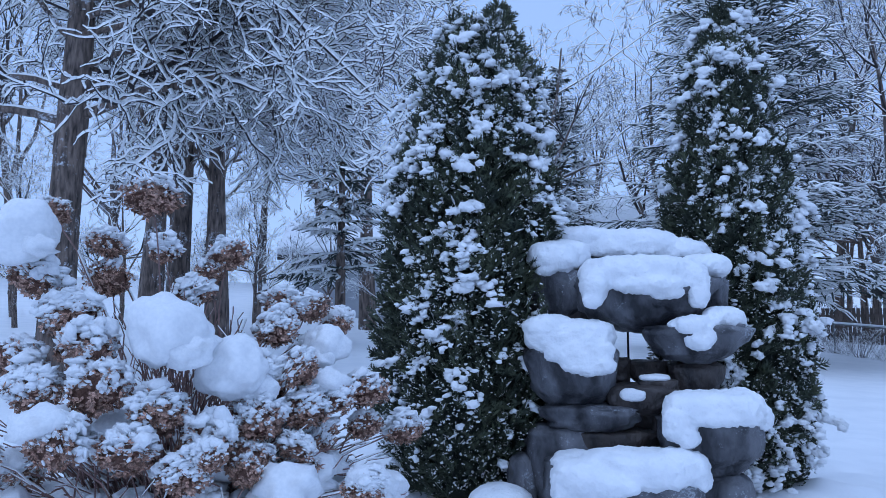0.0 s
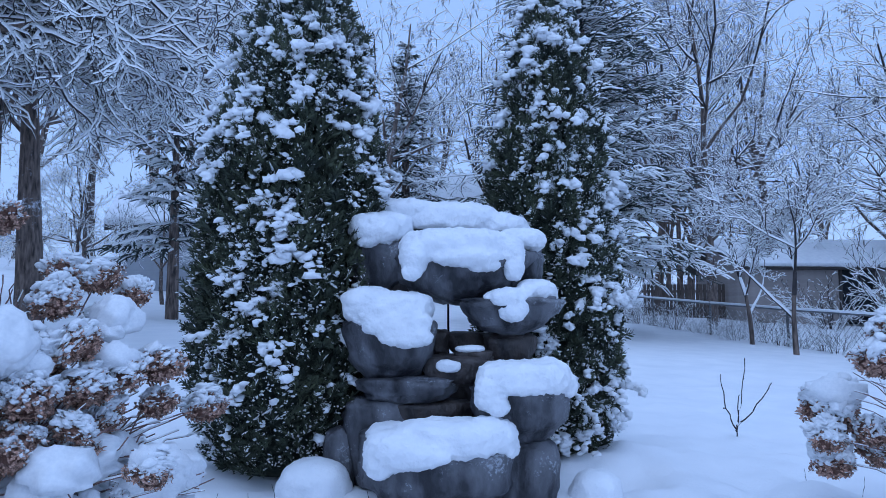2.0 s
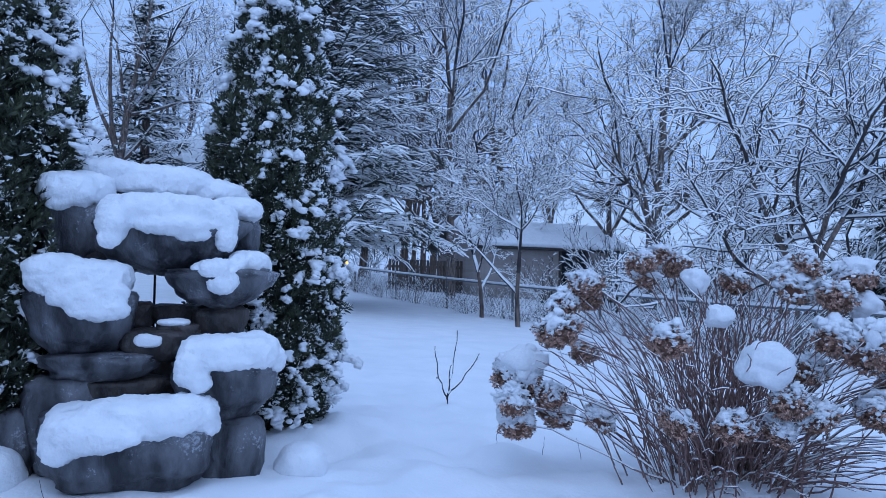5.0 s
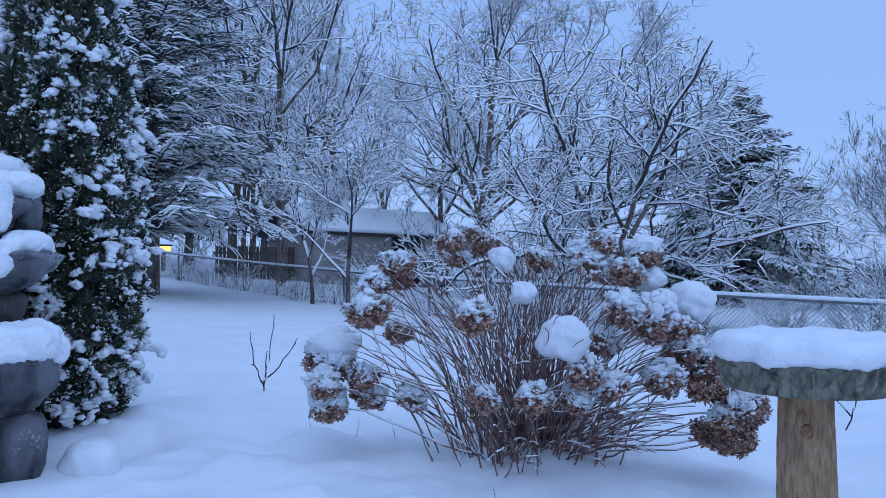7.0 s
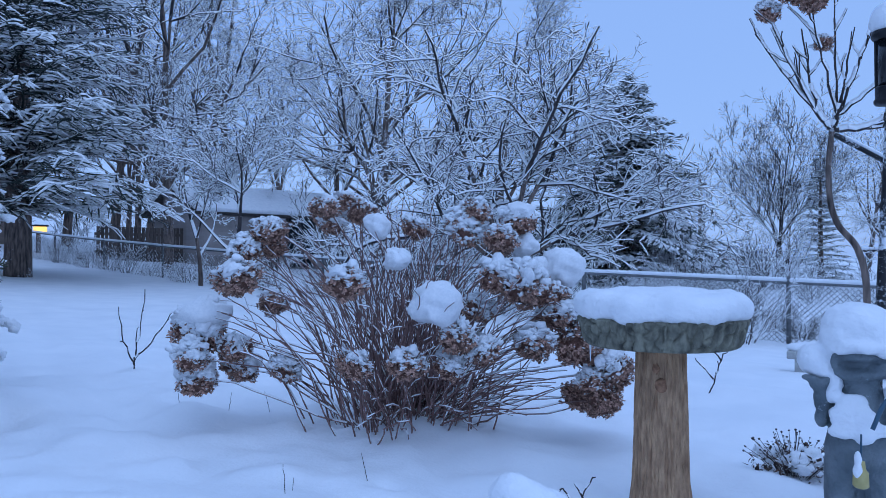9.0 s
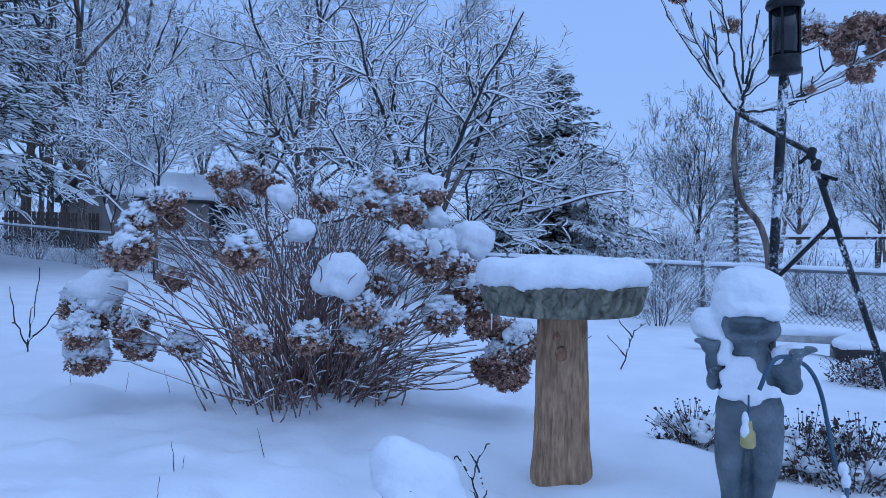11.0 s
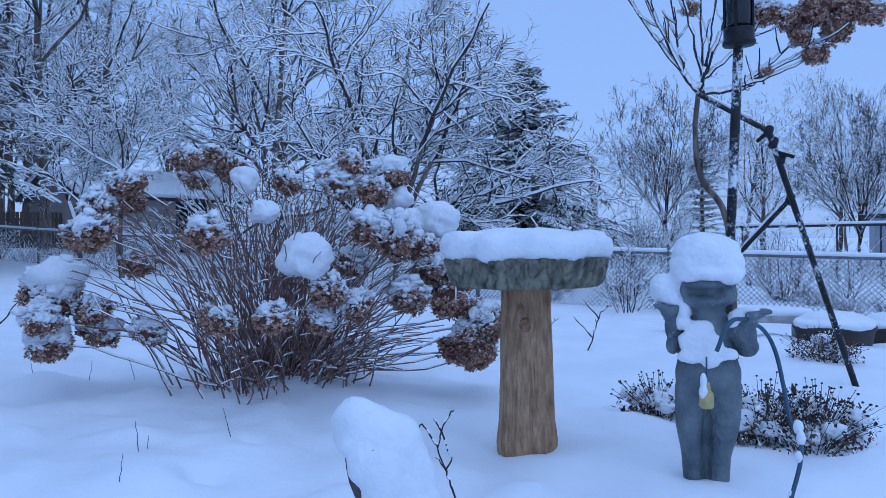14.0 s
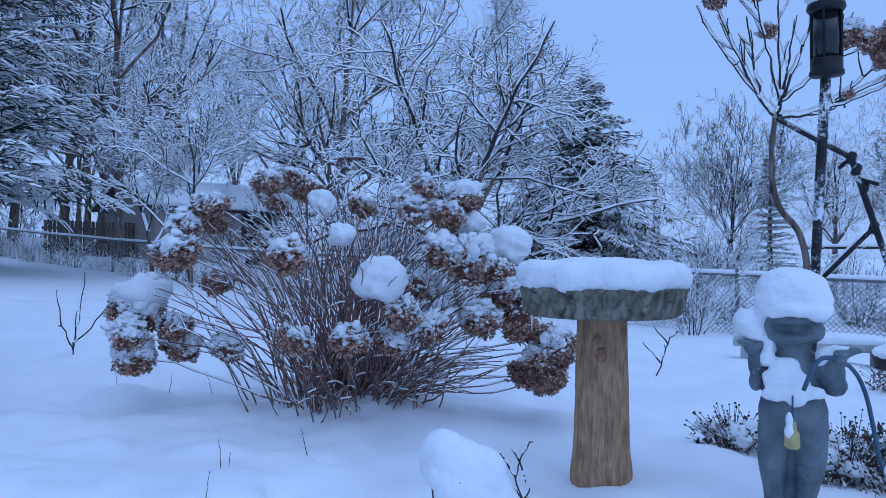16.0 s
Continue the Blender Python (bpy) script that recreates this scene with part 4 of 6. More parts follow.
# ---- garden statue ----
def statue(x, y):
    """A frog-mouthed garden figure, arms raised with open palms; one mesh."""
    def chain(*rows):
        """Balls strung closely along a limb; rows of place and radius."""
        out = []
        for (p, r), (q, t) in zip(rows, rows[1:]):
            for k in np.linspace(0, 1, 7):
                out.append((tuple(np.array(p) * (1 - k) + np.array(q) * k), tuple(np.array(r) * (1 - k) + np.array(t) * k)))
        return out

    balls = chain(((-0.042, 0, -0.02), (0.026, 0.037, 0.04)), ((-0.046, 0, 0.09), (0.030, 0.039, 0.045)), ((-0.053, 0, 0.18), (0.039, 0.048, 0.05)), ((-0.047, 0, 0.27), (0.046, 0.054, 0.05)))
    balls += chain(((0.028, 0, -0.02), (0.027, 0.038, 0.04)), ((0.031, 0, 0.09), (0.031, 0.04, 0.045)), ((0.045, 0, 0.18), (0.042, 0.05, 0.05)), ((0.043, 0, 0.27), (0.05, 0.056, 0.05)))
    balls += chain(((-0.007, 0.016, -0.02), (0.02, 0.02, 0.04)), ((-0.007, 0.016, 0.2), (0.026, 0.026, 0.04)))
    balls += chain(((0.0, 0, 0.275), (0.090, 0.065, 0.055)), ((-0.001, -0.010, 0.325), (0.091, 0.072, 0.055)), ((-0.003, -0.004, 0.375), (0.076, 0.062, 0.05)), ((-0.004, 0.002, 0.44), (0.064, 0.054, 0.045)), ((-0.002, 0.006, 0.50), (0.05, 0.042, 0.04)))
    balls += [
        ((-0.0665, 0.0, 0.4545), (0.0277, 0.0296, 0.0308)), ((-0.0912, -0.015, 0.436), (0.0234, 0.0277, 0.037)), ((-0.0973, -0.02, 0.399), (0.0197, 0.0246, 0.0277)), ((-0.0998, -0.03, 0.4545), (0.0209, 0.0234, 0.0431)),
        ((-0.1072, -0.035, 0.4945), (0.0246, 0.0246, 0.0185)), ((-0.1294, -0.04, 0.5112), (0.0234, 0.0209, 0.0086)), ((-0.085, -0.03, 0.505), (0.016, 0.0185, 0.0172)), ((0.0585, 0.0, 0.4545), (0.0339, 0.032, 0.0308)),
        ((0.0893, -0.02, 0.4329), (0.0407, 0.037, 0.048)), ((0.1016, -0.02, 0.399), (0.0339, 0.032, 0.0308)), ((0.1016, -0.03, 0.4668), (0.0296, 0.0277, 0.0277)), ((0.117, -0.04, 0.4914), (0.0308, 0.0234, 0.0136)),
        ((0.1448, -0.045, 0.5001), (0.0246, 0.0185, 0.0099)), ((-0.0049, 0.012, 0.5407), (0.0788, 0.0585, 0.0444)), ((-0.0154, -0.03, 0.5764), (0.0591, 0.0567, 0.0136), 0.85),
        ((-0.0123, -0.01, 0.59), (0.0739, 0.0616, 0.0148)), ((-0.0154, -0.022, 0.5272), (0.0604, 0.0505, 0.0209)), ((-0.0665, -0.005, 0.5561), (0.0209, 0.0431, 0.0271)), ((0.0493, -0.005, 0.5469), (0.032, 0.0493, 0.0345)),
        ((-0.0216, -0.076, 0.5272), (0.0148, 0.0074, 0.0099)), ((-0.0062, 0.0, 0.5068), (0.0567, 0.0431, 0.0185))]
    turn = pose(x, y, -0.08, 0, 0, -73)
    body = blob("garden_statue", balls, STATUE, None, "", 0.0055, 0.003, turn, 0.03, 3)
    tagged(body, "weathered grey-green garden figurine standing in the snow", "statue")
    snow = blob("snow_on_statue", [
        ((-0.0031, 0, 0.6516), (0.0986, 0.0924, 0.069)), ((-0.0123, 0, 0.6762), (0.077, 0.077, 0.0462)), ((0.0308, -0.01, 0.6331), (0.069, 0.077, 0.0554)), ((-0.0431, -0.01, 0.627), (0.0616, 0.077, 0.0462)),
        ((0.0, -0.02, 0.6054), (0.1035, 0.0893, 0.0259)), ((-0.0431, -0.045, 0.5962), (0.0444, 0.0431, 0.0148)), ((0.0524, -0.045, 0.5931), (0.037, 0.0431, 0.0185)), ((-0.1232, -0.01, 0.5592), (0.0407, 0.0462, 0.0444)),
        ((-0.1016, -0.02, 0.5407), (0.0308, 0.037, 0.0339)), ((-0.0832, 0.0, 0.5777), (0.0308, 0.037, 0.0339)), ((-0.0647, -0.03, 0.4976), (0.0197, 0.0277, 0.037)), ((-0.077, -0.035, 0.4668), (0.016, 0.0216, 0.0246)),
        ((0.0739, -0.03, 0.4853), (0.0277, 0.0308, 0.0185)), ((0.1109, -0.04, 0.505), (0.0431, 0.0222, 0.0074)), ((0.0647, -0.04, 0.4637), (0.016, 0.0185, 0.0148)), ((-0.0246, -0.052, 0.4483), (0.0382, 0.0185, 0.0308)),
        ((-0.037, -0.062, 0.4114), (0.0517, 0.0185, 0.037)), ((0.0, -0.066, 0.4114), (0.0382, 0.0185, 0.0357)), ((-0.0431, -0.07, 0.3744), (0.048, 0.016, 0.0222)), ((0.0031, -0.075, 0.3682), (0.0277, 0.016, 0.0277)),
        ((0.0462, -0.07, 0.3806), (0.0308, 0.0172, 0.0185))],
                SNOW, None, "", 0.008, 0.014, turn, 0.04, 2)
    tagged(snow, "round snow cap and drift lying on the figurine", "snow")


statue(2.919, 0.402)


def tube(name, pts, r, mat, parent=None, label="", taper=1.0, res=6):
    cu = bpy.data.curves.new(name, "CURVE")
    cu.dimensions, cu.bevel_depth, cu.bevel_resolution, cu.resolution_u, cu.use_fill_caps = "3D", r, 2, res, True
    sp = cu.splines.new("BEZIER")
    sp.bezier_points.add(len(pts) - 1)
    for i, (b, p) in enumerate(zip(sp.bezier_points, pts)):
        b.co, b.handle_left_type, b.handle_right_type = p, "AUTO", "AUTO"
        b.radius = 1 + (taper - 1) * i / (len(pts) - 1)
    cu.materials.append(mat)
    tmp = bpy.data.objects.new(name, cu)
    me = bpy.data.meshes.new_from_object(tmp)
    bpy.data.objects.remove(tmp)
    me.name = name
    return part(name, me, parent, label)


# ---- lantern torch on a pole ----
lx, ly = 3.45, 0.46
lantern = empty("torch_lantern", pose(3.42, 0.46, ground_height(lx, ly)), "black garden torch lantern on a pole, snow on top", "lantern")
tube("pole", [(0.0, 0.0, -0.05), (-0.04, -0.02, 0.4), (-0.14, -0.08, 1.37)], 0.016, FROSTED, lantern)
tube("stake", [(0.05, -0.05, -0.05), (0.03, -0.035, 0.2), (0.0, -0.012, 0.47)], 0.017, POLE_WOOD, lantern, "short tan wooden stake")
lan_at = pose(-0.145, -0.083, 1.36, 0, -4, 0)
part("collar", lathe("collar", [(0.018, -0.008), (0.046, -0.004), (0.052, 0.002), (0.052, 0.012), (0.048, 0.016), (0.048, 0.05), (0.045, 0.055)], BLACK, 20), lantern, at=lan_at)
part("glass", lathe("glass", [(0.04, 0.05), (0.04, 0.2)], DARK_GLASS, 20), lantern, "smoky glass cylinder", lan_at)
for k in range(4):
    part("rib", box_mesh("rib", 0.008, 0.008, 0.16, BLACK, 0.002), lantern, at=lan_at @ pose(math.cos(k * 1.571) * 0.044, math.sin(k * 1.571) * 0.044, 0.05))
part("roof", lathe("roof", [(0.052, 0.2), (0.058, 0.21), (0.055, 0.225), (0.02, 0.25)], BLACK, 20), lantern, at=lan_at)
blob("snow_cap", [((0, 0, 0.255), (0.066, 0.066, 0.045)), ((0.005, 0, 0.28), (0.055, 0.055, 0.04))], SNOW, lantern, "snow hat", 0.01, 0.008, lan_at)


# ---- jointed black stand ----
stand = empty("jointed_stand", pose(5.05, 0.135, ground_height(5.05, 0.135)), "black jointed metal stand leaning over the snow", "stand")
so = Vector(stand.matrix_basis.translation)
for nm, a, b, r in (("leg", (5.05, 0.135, -0.18), (4.779, 0.513, 1.158), 0.017), ("arm", (4.779, 0.513, 1.158), (4.941, 0.887, 1.411), 0.015), ("strut", (4.872, 0.427, 0.817), (4.98, 0.704, 0.527), 0.013)):
    tube(nm, [Vector(a) - so, (Vector(a) + Vector(b)) / 2 - so, Vector(b) - so], r * 0.95, FROSTED, stand)
    if nm != "leg":
        up = Vector((0, 0, 0.02))
        lo, hi = Vector(a).lerp(Vector(b), 0.25) - so + up, Vector(a).lerp(Vector(b), 0.85) - so + up
        tube("snow_line", [lo, (lo + hi) / 2, hi], 0.011, SNOW, stand, "thin line of snow", 0.7)
for c in ((4.779, 0.513, 1.158), (4.793, 0.493, 1.10), (4.817, 0.461, 1.02), (4.872, 0.427, 0.817)):
    part("joint", lathe("joint", [(0.014, -0.03), (0.022, -0.022), (0.022, 0.022), (0.014, 0.03)], BLACK, 14), stand, at=Matrix.Translation(Vector(c) - so) @ pose(0, 0, 0, 12, 18, 0))
for c, turn in (((4.80, 0.44, 1.03), 20), ((4.77, 0.53, 1.13), -40)):
    part("clamp", box_mesh("clamp", 0.02, 0.085, 0.018, BLACK, 0.004), stand, "black clamp lever", Matrix.Translation(Vector(c) - so) @ pose(0, 0, 0, turn, 0, 0))


# ---- trees ----
def grow(rng, out, p, d, length, r, level, spec):
    """One limb and its side limbs; rows of place, place, radius, radius and level."""
    n = spec["steps"][level]
    step = length / n
    r_end = r * spec["taper"][level]
    for i in range(n):
        d = d + rng.normal(size=3) * spec["wiggle"][level] + np.array([0, 0, spec["lift"][level]])
        d = d / np.linalg.norm(d)
        q = p + d * step
        ra, rb = r + (r_end - r) * i / n, r + (r_end - r) * (i + 1) / n
        out.append((*p, *q, ra, rb, level))
        p = q
        if level + 1 < len(spec["steps"]) and (i + 1) / n > spec["bare"][level]:
            for _ in range(rng.poisson(spec["kids"][level])):
                ang = radians(spec["angle"][level] + rng.normal() * 12)
                s = np.cross(d, rng.normal(size=3))
                s /= np.linalg.norm(s) + 1e-9
                e = d * math.cos(ang) + s * math.sin(ang)
                k = 1 - 0.45 * (i + 1) / n
                grow(rng, out, p, e, length * spec["ratio"][level] * k * (0.7 + 0.6 * rng.random()), max(rb * spec["thin"][level], spec["min"]), level + 1, spec)


def bare_tree_meshes(seed, height, trunk_r, spec, cover=0.9, starts=(), limb=0.03):
    """starts: place, direction, length, radius and level of further limbs."""
    rng = np.random.default_rng(seed)
    out = []
    for p, d, ln, r, lev in [((0, 0, -0.1), (0, 0, 1), height, trunk_r, 0), *starts]:
        d = np.array(d, float)
        grow(rng, out, np.array(p, float), d / np.linalg.norm(d), ln, r, lev, spec)
    out = np.array(out)
    thick = out[:, 6] > limb
    tv, tf = round_limbs(out[thick, :8], 5 if spec.get("far") else 8)
    trunk = mesh_of("trunk", tv, tf, [BARK])
    snow = out[thick]
    lying = np.abs(snow[:, 5] - snow[:, 2]) / np.linalg.norm(snow[:, 3:6] - snow[:, 0:3], axis=1) < 0.8
    rows = snow[lying, :8].copy()
    v, f, ix = snowy_twigs(out[~thick, :8], rng, cover, spec.get("depth", 1.8), spec.get("width", 1.2), spec.get("far", False), spec.get("most", 0.02), spec.get("steep", 0.97), spec.get("wrap", 0.3))
    if len(rows):
        ridge = np.minimum(rows[:, 6:8] * 0.72, 0.013 + rows[:, 6:8] * 0.4)
        rows[:, 2] += rows[:, 6] * 0.8
        rows[:, 5] += rows[:, 7] * 0.8
        rows[:, 6:8] = ridge
        sv, sf = round_limbs(rows, 6)
        f = np.concatenate([f, sf + len(v)])
        v = np.concatenate([v, sv])
        ix = np.concatenate([ix, np.ones(len(sf), dtype=int)])
    return trunk, mesh_of("crown", v, f, [TWIG, TWIG_SNOW], ix)


def bare_tree(name, at, meshes, label, group=""):
    t = empty(name, at, label, "tree", group)
    part("trunk", meshes[0], t)
    part("crown", meshes[1], t, "fine twigs lined with snow", kind="stuff")
    return t


WOODS = "bare snowy trees behind the garden"
SPEC = dict(steps=(7, 6, 5, 4, 3), taper=(0.14, 0.24, 0.3, 0.35, 0.5), wiggle=(0.07, 0.12, 0.16, 0.2, 0.22), lift=(0.02, 0.06, 0.04, 0.01, 0.0), bare=(0.25, 0.2, 0.1, 0.1, 0.1),
            kids=(2.4, 1.5, 1.5, 1.6, 0), angle=(42, 42, 45, 48, 45), ratio=(0.62, 0.62, 0.6, 0.55, 0.5), thin=(0.62, 0.62, 0.6, 0.65, 0.6), min=0.006)
FAR = dict(SPEC, width=1.35,  steps=(6, 5, 4, 3, 1), kids=(2.2, 1.5, 1.3, 1.2, 0), wiggle=(0.07, 0.12, 0.16, 0.2, 0.22), min=0.0075, depth=1.6, far=True)
far_a = bare_tree_meshes(101, 9.0, 0.17, FAR, 0.95, (), 0.035)
far_b = bare_tree_meshes(102, 8.0, 0.15, dict(FAR, angle=(32, 36, 40, 45, 45), kids=(2.5, 1.6, 1.4, 1.2, 0)), 0.95, (), 0.035)
far_c = bare_tree_meshes(103, 7.0, 0.14, dict(FAR, angle=(50, 46, 45, 45, 45), kids=(2.6, 1.6, 1.4, 1.2, 0)), 0.95, (), 0.035)
mid_a = bare_tree_meshes(111, 8.0, 0.15, dict(FAR, steps=(7, 6, 5, 3, 2), kids=(2.4, 1.6, 1.55, 1.4, 0), wiggle=(0.07, 0.13, 0.19, 0.24, 0.26), min=0.0058, depth=2.2, far=False, wrap=0.0), 0.9, (), 0.03)
open_tree = bare_tree_meshes(112, 1.5, 0.11, dict(FAR, steps=(4, 9, 6, 4, 2), angle=(36, 34, 34, 36, 38), kids=(0, 1.35, 1.5, 1.3, 0), wiggle=(0.04, 0.06, 0.1, 0.14, 0.2), bare=(0.9, 0.15, 0.1, 0.1, 0), ratio=(1, 0.55, 0.6, 0.6, 0.5),
                                                      lift=(0.02, -0.005, 0.0, 0.01, 0.0), min=0.0066, depth=1.0, steep=0.9), 0.5,
                             [((0, 0, 1.0 + 0.06 * i), (math.cos(i * 2.4) * (0.25 + 0.07 * i), math.sin(i * 2.4) * (0.25 + 0.07 * i), 1.0), 4.2 - 0.12 * i, 0.03, 1) for i in range(11)], 0.03)
LEFT_SPEC = dict(SPEC, steps=(7, 22, 13, 9, 5), taper=(0.62, 0.2, 0.3, 0.4, 0.5), kids=(0.0, 0.75, 0.66, 0.5, 0), lift=(0.0, 0.0, -0.022, -0.032, -0.045), angle=(62, 44, 42, 42, 42), wiggle=(0.012, 0.13, 0.20, 0.27, 0.32), bare=(0.55, 0.15, 0.05, 0.05, 0),
                 ratio=(0.75, 0.5, 0.55, 0.55, 0.5), depth=4.5, most=0.024, width=1.05, wrap=-0.15, min=0.0058, thin=(0.62, 0.5, 0.55, 0.65, 0.6))
MAIN_LIMBS = [((0, 0, 2.9), (0.95, 0.1, 0.12), 3.4, 0.062, 1), ((0, 0, 2.85), (-0.9, 0.05, 0.2), 3.0, 0.055, 1), ((0, 0, 3.1), (0.9, 0.35, 0.5), 3.8, 0.04, 1),
              ((0, 0, 3.4), (0.85, 0.2, 0.4), 4.0, 0.036, 1), ((0, 0, 3.8), (0.9, -0.1, 0.35), 4.2, 0.036, 1), ((0, 0, 4.2), (0.85, 0.1, 0.4), 4.4, 0.036, 1), ((0, 0, 4.6), (0.9, 0.3, 0.3), 4.4, 0.034, 1),
              ((0, 0, 3.2), (-0.9, 0.1, 0.3), 3.0, 0.036, 1), ((0, 0, 3.8), (-0.8, -0.2, 0.4), 3.0, 0.034, 1), ((0, 0, 5.0), (0.9, -0.3, 0.1), 4.2, 0.034, 1), ((0, 0, 3.5), (0.5, 0.8, 0.3), 3.5, 0.032, 1),
              ((0, 0, 4.0), (0.95, -0.25, 0.1), 4.6, 0.034, 1), ((0, 0, 4.8), (0.8, -0.5, 0.15), 4.0, 0.034, 1), ((0, 0, 5.4), (0.95, 0.05, 0.2), 4.6, 0.034, 1), ((0, 0, 3.3), (0.8, 0.6, 0.25), 4.4, 0.034, 1), ((0, 0, 4.4), (0.7, 0.7, 0.3), 4.4, 0.034, 1), ((0, 0, 5.2), (0.3, -0.9, 0.1), 3.0, 0.03, 1)]
big_left = bare_tree_meshes(104, 6.0, 0.2, LEFT_SPEC, 0.97, MAIN_LIMBS)
slim_left = bare_tree_meshes(107, 6.5, 0.2, dict(LEFT_SPEC, taper=(0.1, 0.2, 0.3, 0.4, 0.5), bare=(0.3, 0.15, 0.05, 0.05, 0), kids=(2.0, 0.55, 0.42, 0.3, 0), thin=(0.3, 0.5, 0.55, 0.65, 0.6), min=0.0070), 0.97)
APPLE_SPEC = dict(SPEC, steps=(4, 15, 9, 5, 3), kids=(0, 0.95, 0.95, 0.8, 0), lift=(0.0, -0.035, -0.025, 0.0, 0.0), angle=(50, 55, 50, 48, 50), wiggle=(0.05, 0.12, 0.17, 0.2, 0.22), ratio=(0.6, 0.5, 0.55, 0.5, 0.5), min=0.0062, depth=2.2, bare=(0, 0.15, 0.1, 0.1, 0))
apple = bare_tree_meshes(105, 1.0, 0.075, dict(APPLE_SPEC, wrap=0.0), 0.93,
                         [((0, 0, 0.85), (0.75, -0.45, 0.75), 3.0, 0.042, 1), ((0, 0, 0.8), (0.2, -0.75, 0.85), 3.0, 0.042, 1), ((0, 0, 0.85), (-0.1, 0.1, 1), 3.4, 0.046, 1), ((0, 0, 0.8), (-0.5, 0.7, 0.75), 3.0, 0.042, 1),
                          ((0, 0, 0.7), (-0.6, 0.4, 0.5), 2.6, 0.036, 1), ((0, 0, 0.8), (0.5, 0.4, 0.9), 3.0, 0.036, 1), ((0, 0, 0.85), (0.1, -0.3, 1), 3.4, 0.042, 1), ((0, 0, 0.75), (0.45, -0.9, 0.5), 2.8, 0.036, 1)])
sapling = bare_tree_meshes(106, 2.4, 0.045, dict(SPEC, kids=(1.8, 1.3, 1.2, 0.8, 0), lift=(0.0, 0.05, 0.03, 0.02, 0.02), angle=(45, 42, 45, 45, 45), min=0.006, depth=2.3), 0.97)


def stand_tree(x, y, turn=0.0, size=1.0, lean=0.0):
    return pose(x, y, ground_height(x, y) - 0.05, lean, 0, turn) @ Matrix.Diagonal((size, size, size, 1))


bare_tree("broadleaf_tree", stand_tree(-4.0, 8.06, 0, 1.0), big_left, "old broadleaf tree with drooping snow-laden branches")
bare_tree("broadleaf_tree", stand_tree(-4.0, 10.6, 130, 1.0), slim_left, "slim broadleaf tree with snow-laden branches", WOODS)
bare_tree("broadleaf_tree", stand_tree(-3.9, 11.4, 20, 1.0, 8), slim_left, "slim broadleaf tree with snow-laden branches", WOODS)
bare_tree("broadleaf_tree", stand_tree(-3.15, 11.0, 220, 1.0), slim_left, "slim broadleaf tree with snow-laden branches", WOODS)
bare_tree("broadleaf_tree", stand_tree(-1.6, 17.5, 300, 1.1), slim_left, "slim broadleaf tree with snow-laden branches", WOODS)
bare_tree("fruit_tree", stand_tree(9.28, 6.07, 0, 1.0), apple, "bare fruit tree with upright shoots, snow on every limb")
bare_tree("young_tree", stand_tree(8.33, 12.1, 40, 1.0), sapling, "young bare tree in front of the fence", "two young trees by the fence")
bare_tree("young_tree", stand_tree(7.84, 10.24, 160, 1.05), sapling, "young bare tree in front of the fence", "two young trees by the fence")
bare_tree("bare_tree", stand_tree(10.9, 17.6, 0, 1.0), mid_a, "tall bare tree with snow-lined twigs", WOODS)
bare_tree("bare_tree", stand_tree(15.8, 15.2, 60, 1.0), mid_a, "tall bare tree with snow-lined twigs", WOODS)
for x, y, a in ((14.5, 25.0, 100), (19.6, 18.6, 20)):
    bare_tree("bare_tree", stand_tree(x, y, a, 1.05), mid_a, "tall bare tree with snow-lined twigs", WOODS)
bare_tree("bare_tree", stand_tree(11.9, 22.5, 200, 1.1), far_b, "tall bare tree with snow-lined twigs", WOODS)
bare_tree("bare_tree", stand_tree(19.5, 13.5, 120, 1.0), mid_a, "tall bare tree with snow-lined twigs", WOODS)
bare_tree("bare_tree", stand_tree(30.5, 8.2, 90, 1.15), open_tree, "rounded bare tree across the open yard", WOODS)
conifer_spots = ((29.8, 6.6, 0.62),)
for x, y, s in ((60, 22, 0.9), (62, 16, 0.8), (58, 9, 1.0), (64, 4, 0.9), (55, -2, 1.0), (60, -7, 0.9), (52, 27, 0.9), (46, -9, 1.0)):
    bare_tree("bare_tree", stand_tree(x, y, x * 31, s), far_c, "distant bare tree on the skyline", WOODS)
rw = random.Random(5)
for i in range(32):
    a = radians(-64 + 110 * (i + rw.random()) / 32)
    dist = rw.uniform(24, 40)
    x, y = math.sin(a * 0.9 + 0.1) * dist, math.cos(a * 0.9 + 0.1) * dist
    if x > 22 and y < 14:
        continue
    bare_tree("bare_tree", stand_tree(x, y, rw.uniform(0, 360), rw.uniform(0.8, 1.25)), rw.choice((far_a, far_b, far_c)), "bare woodland tree dusted with snow", WOODS)
for x, y, s in ((-6.5, 15.5, 0.42), (-5.0, 16.5, 0.36), (-3.6, 15.0, 0.38), (-7.8, 14.0, 0.4), (-2.4, 17.0, 0.36), (-1.0, 16.0, 0.33), (-4.4, 18.5, 0.5), (-9.0, 16.0, 0.5)):
    bare_tree("young_tree", stand_tree(x, y, x * 53, s), far_c, "low bare thicket tree dusted with snow", "thicket behind the old tree")
for x, y, s, m in ((26, 1.2, 0.85, open_tree), (34, 5.0, 0.75, far_c), (40, 7, 0.8, far_a), (25, -3.5, 0.7, far_b), (36, 2.5, 0.75, far_b)):
    bare_tree("bare_tree", stand_tree(x, y, x * 37, s), m, "bare tree across the open yard", WOODS)


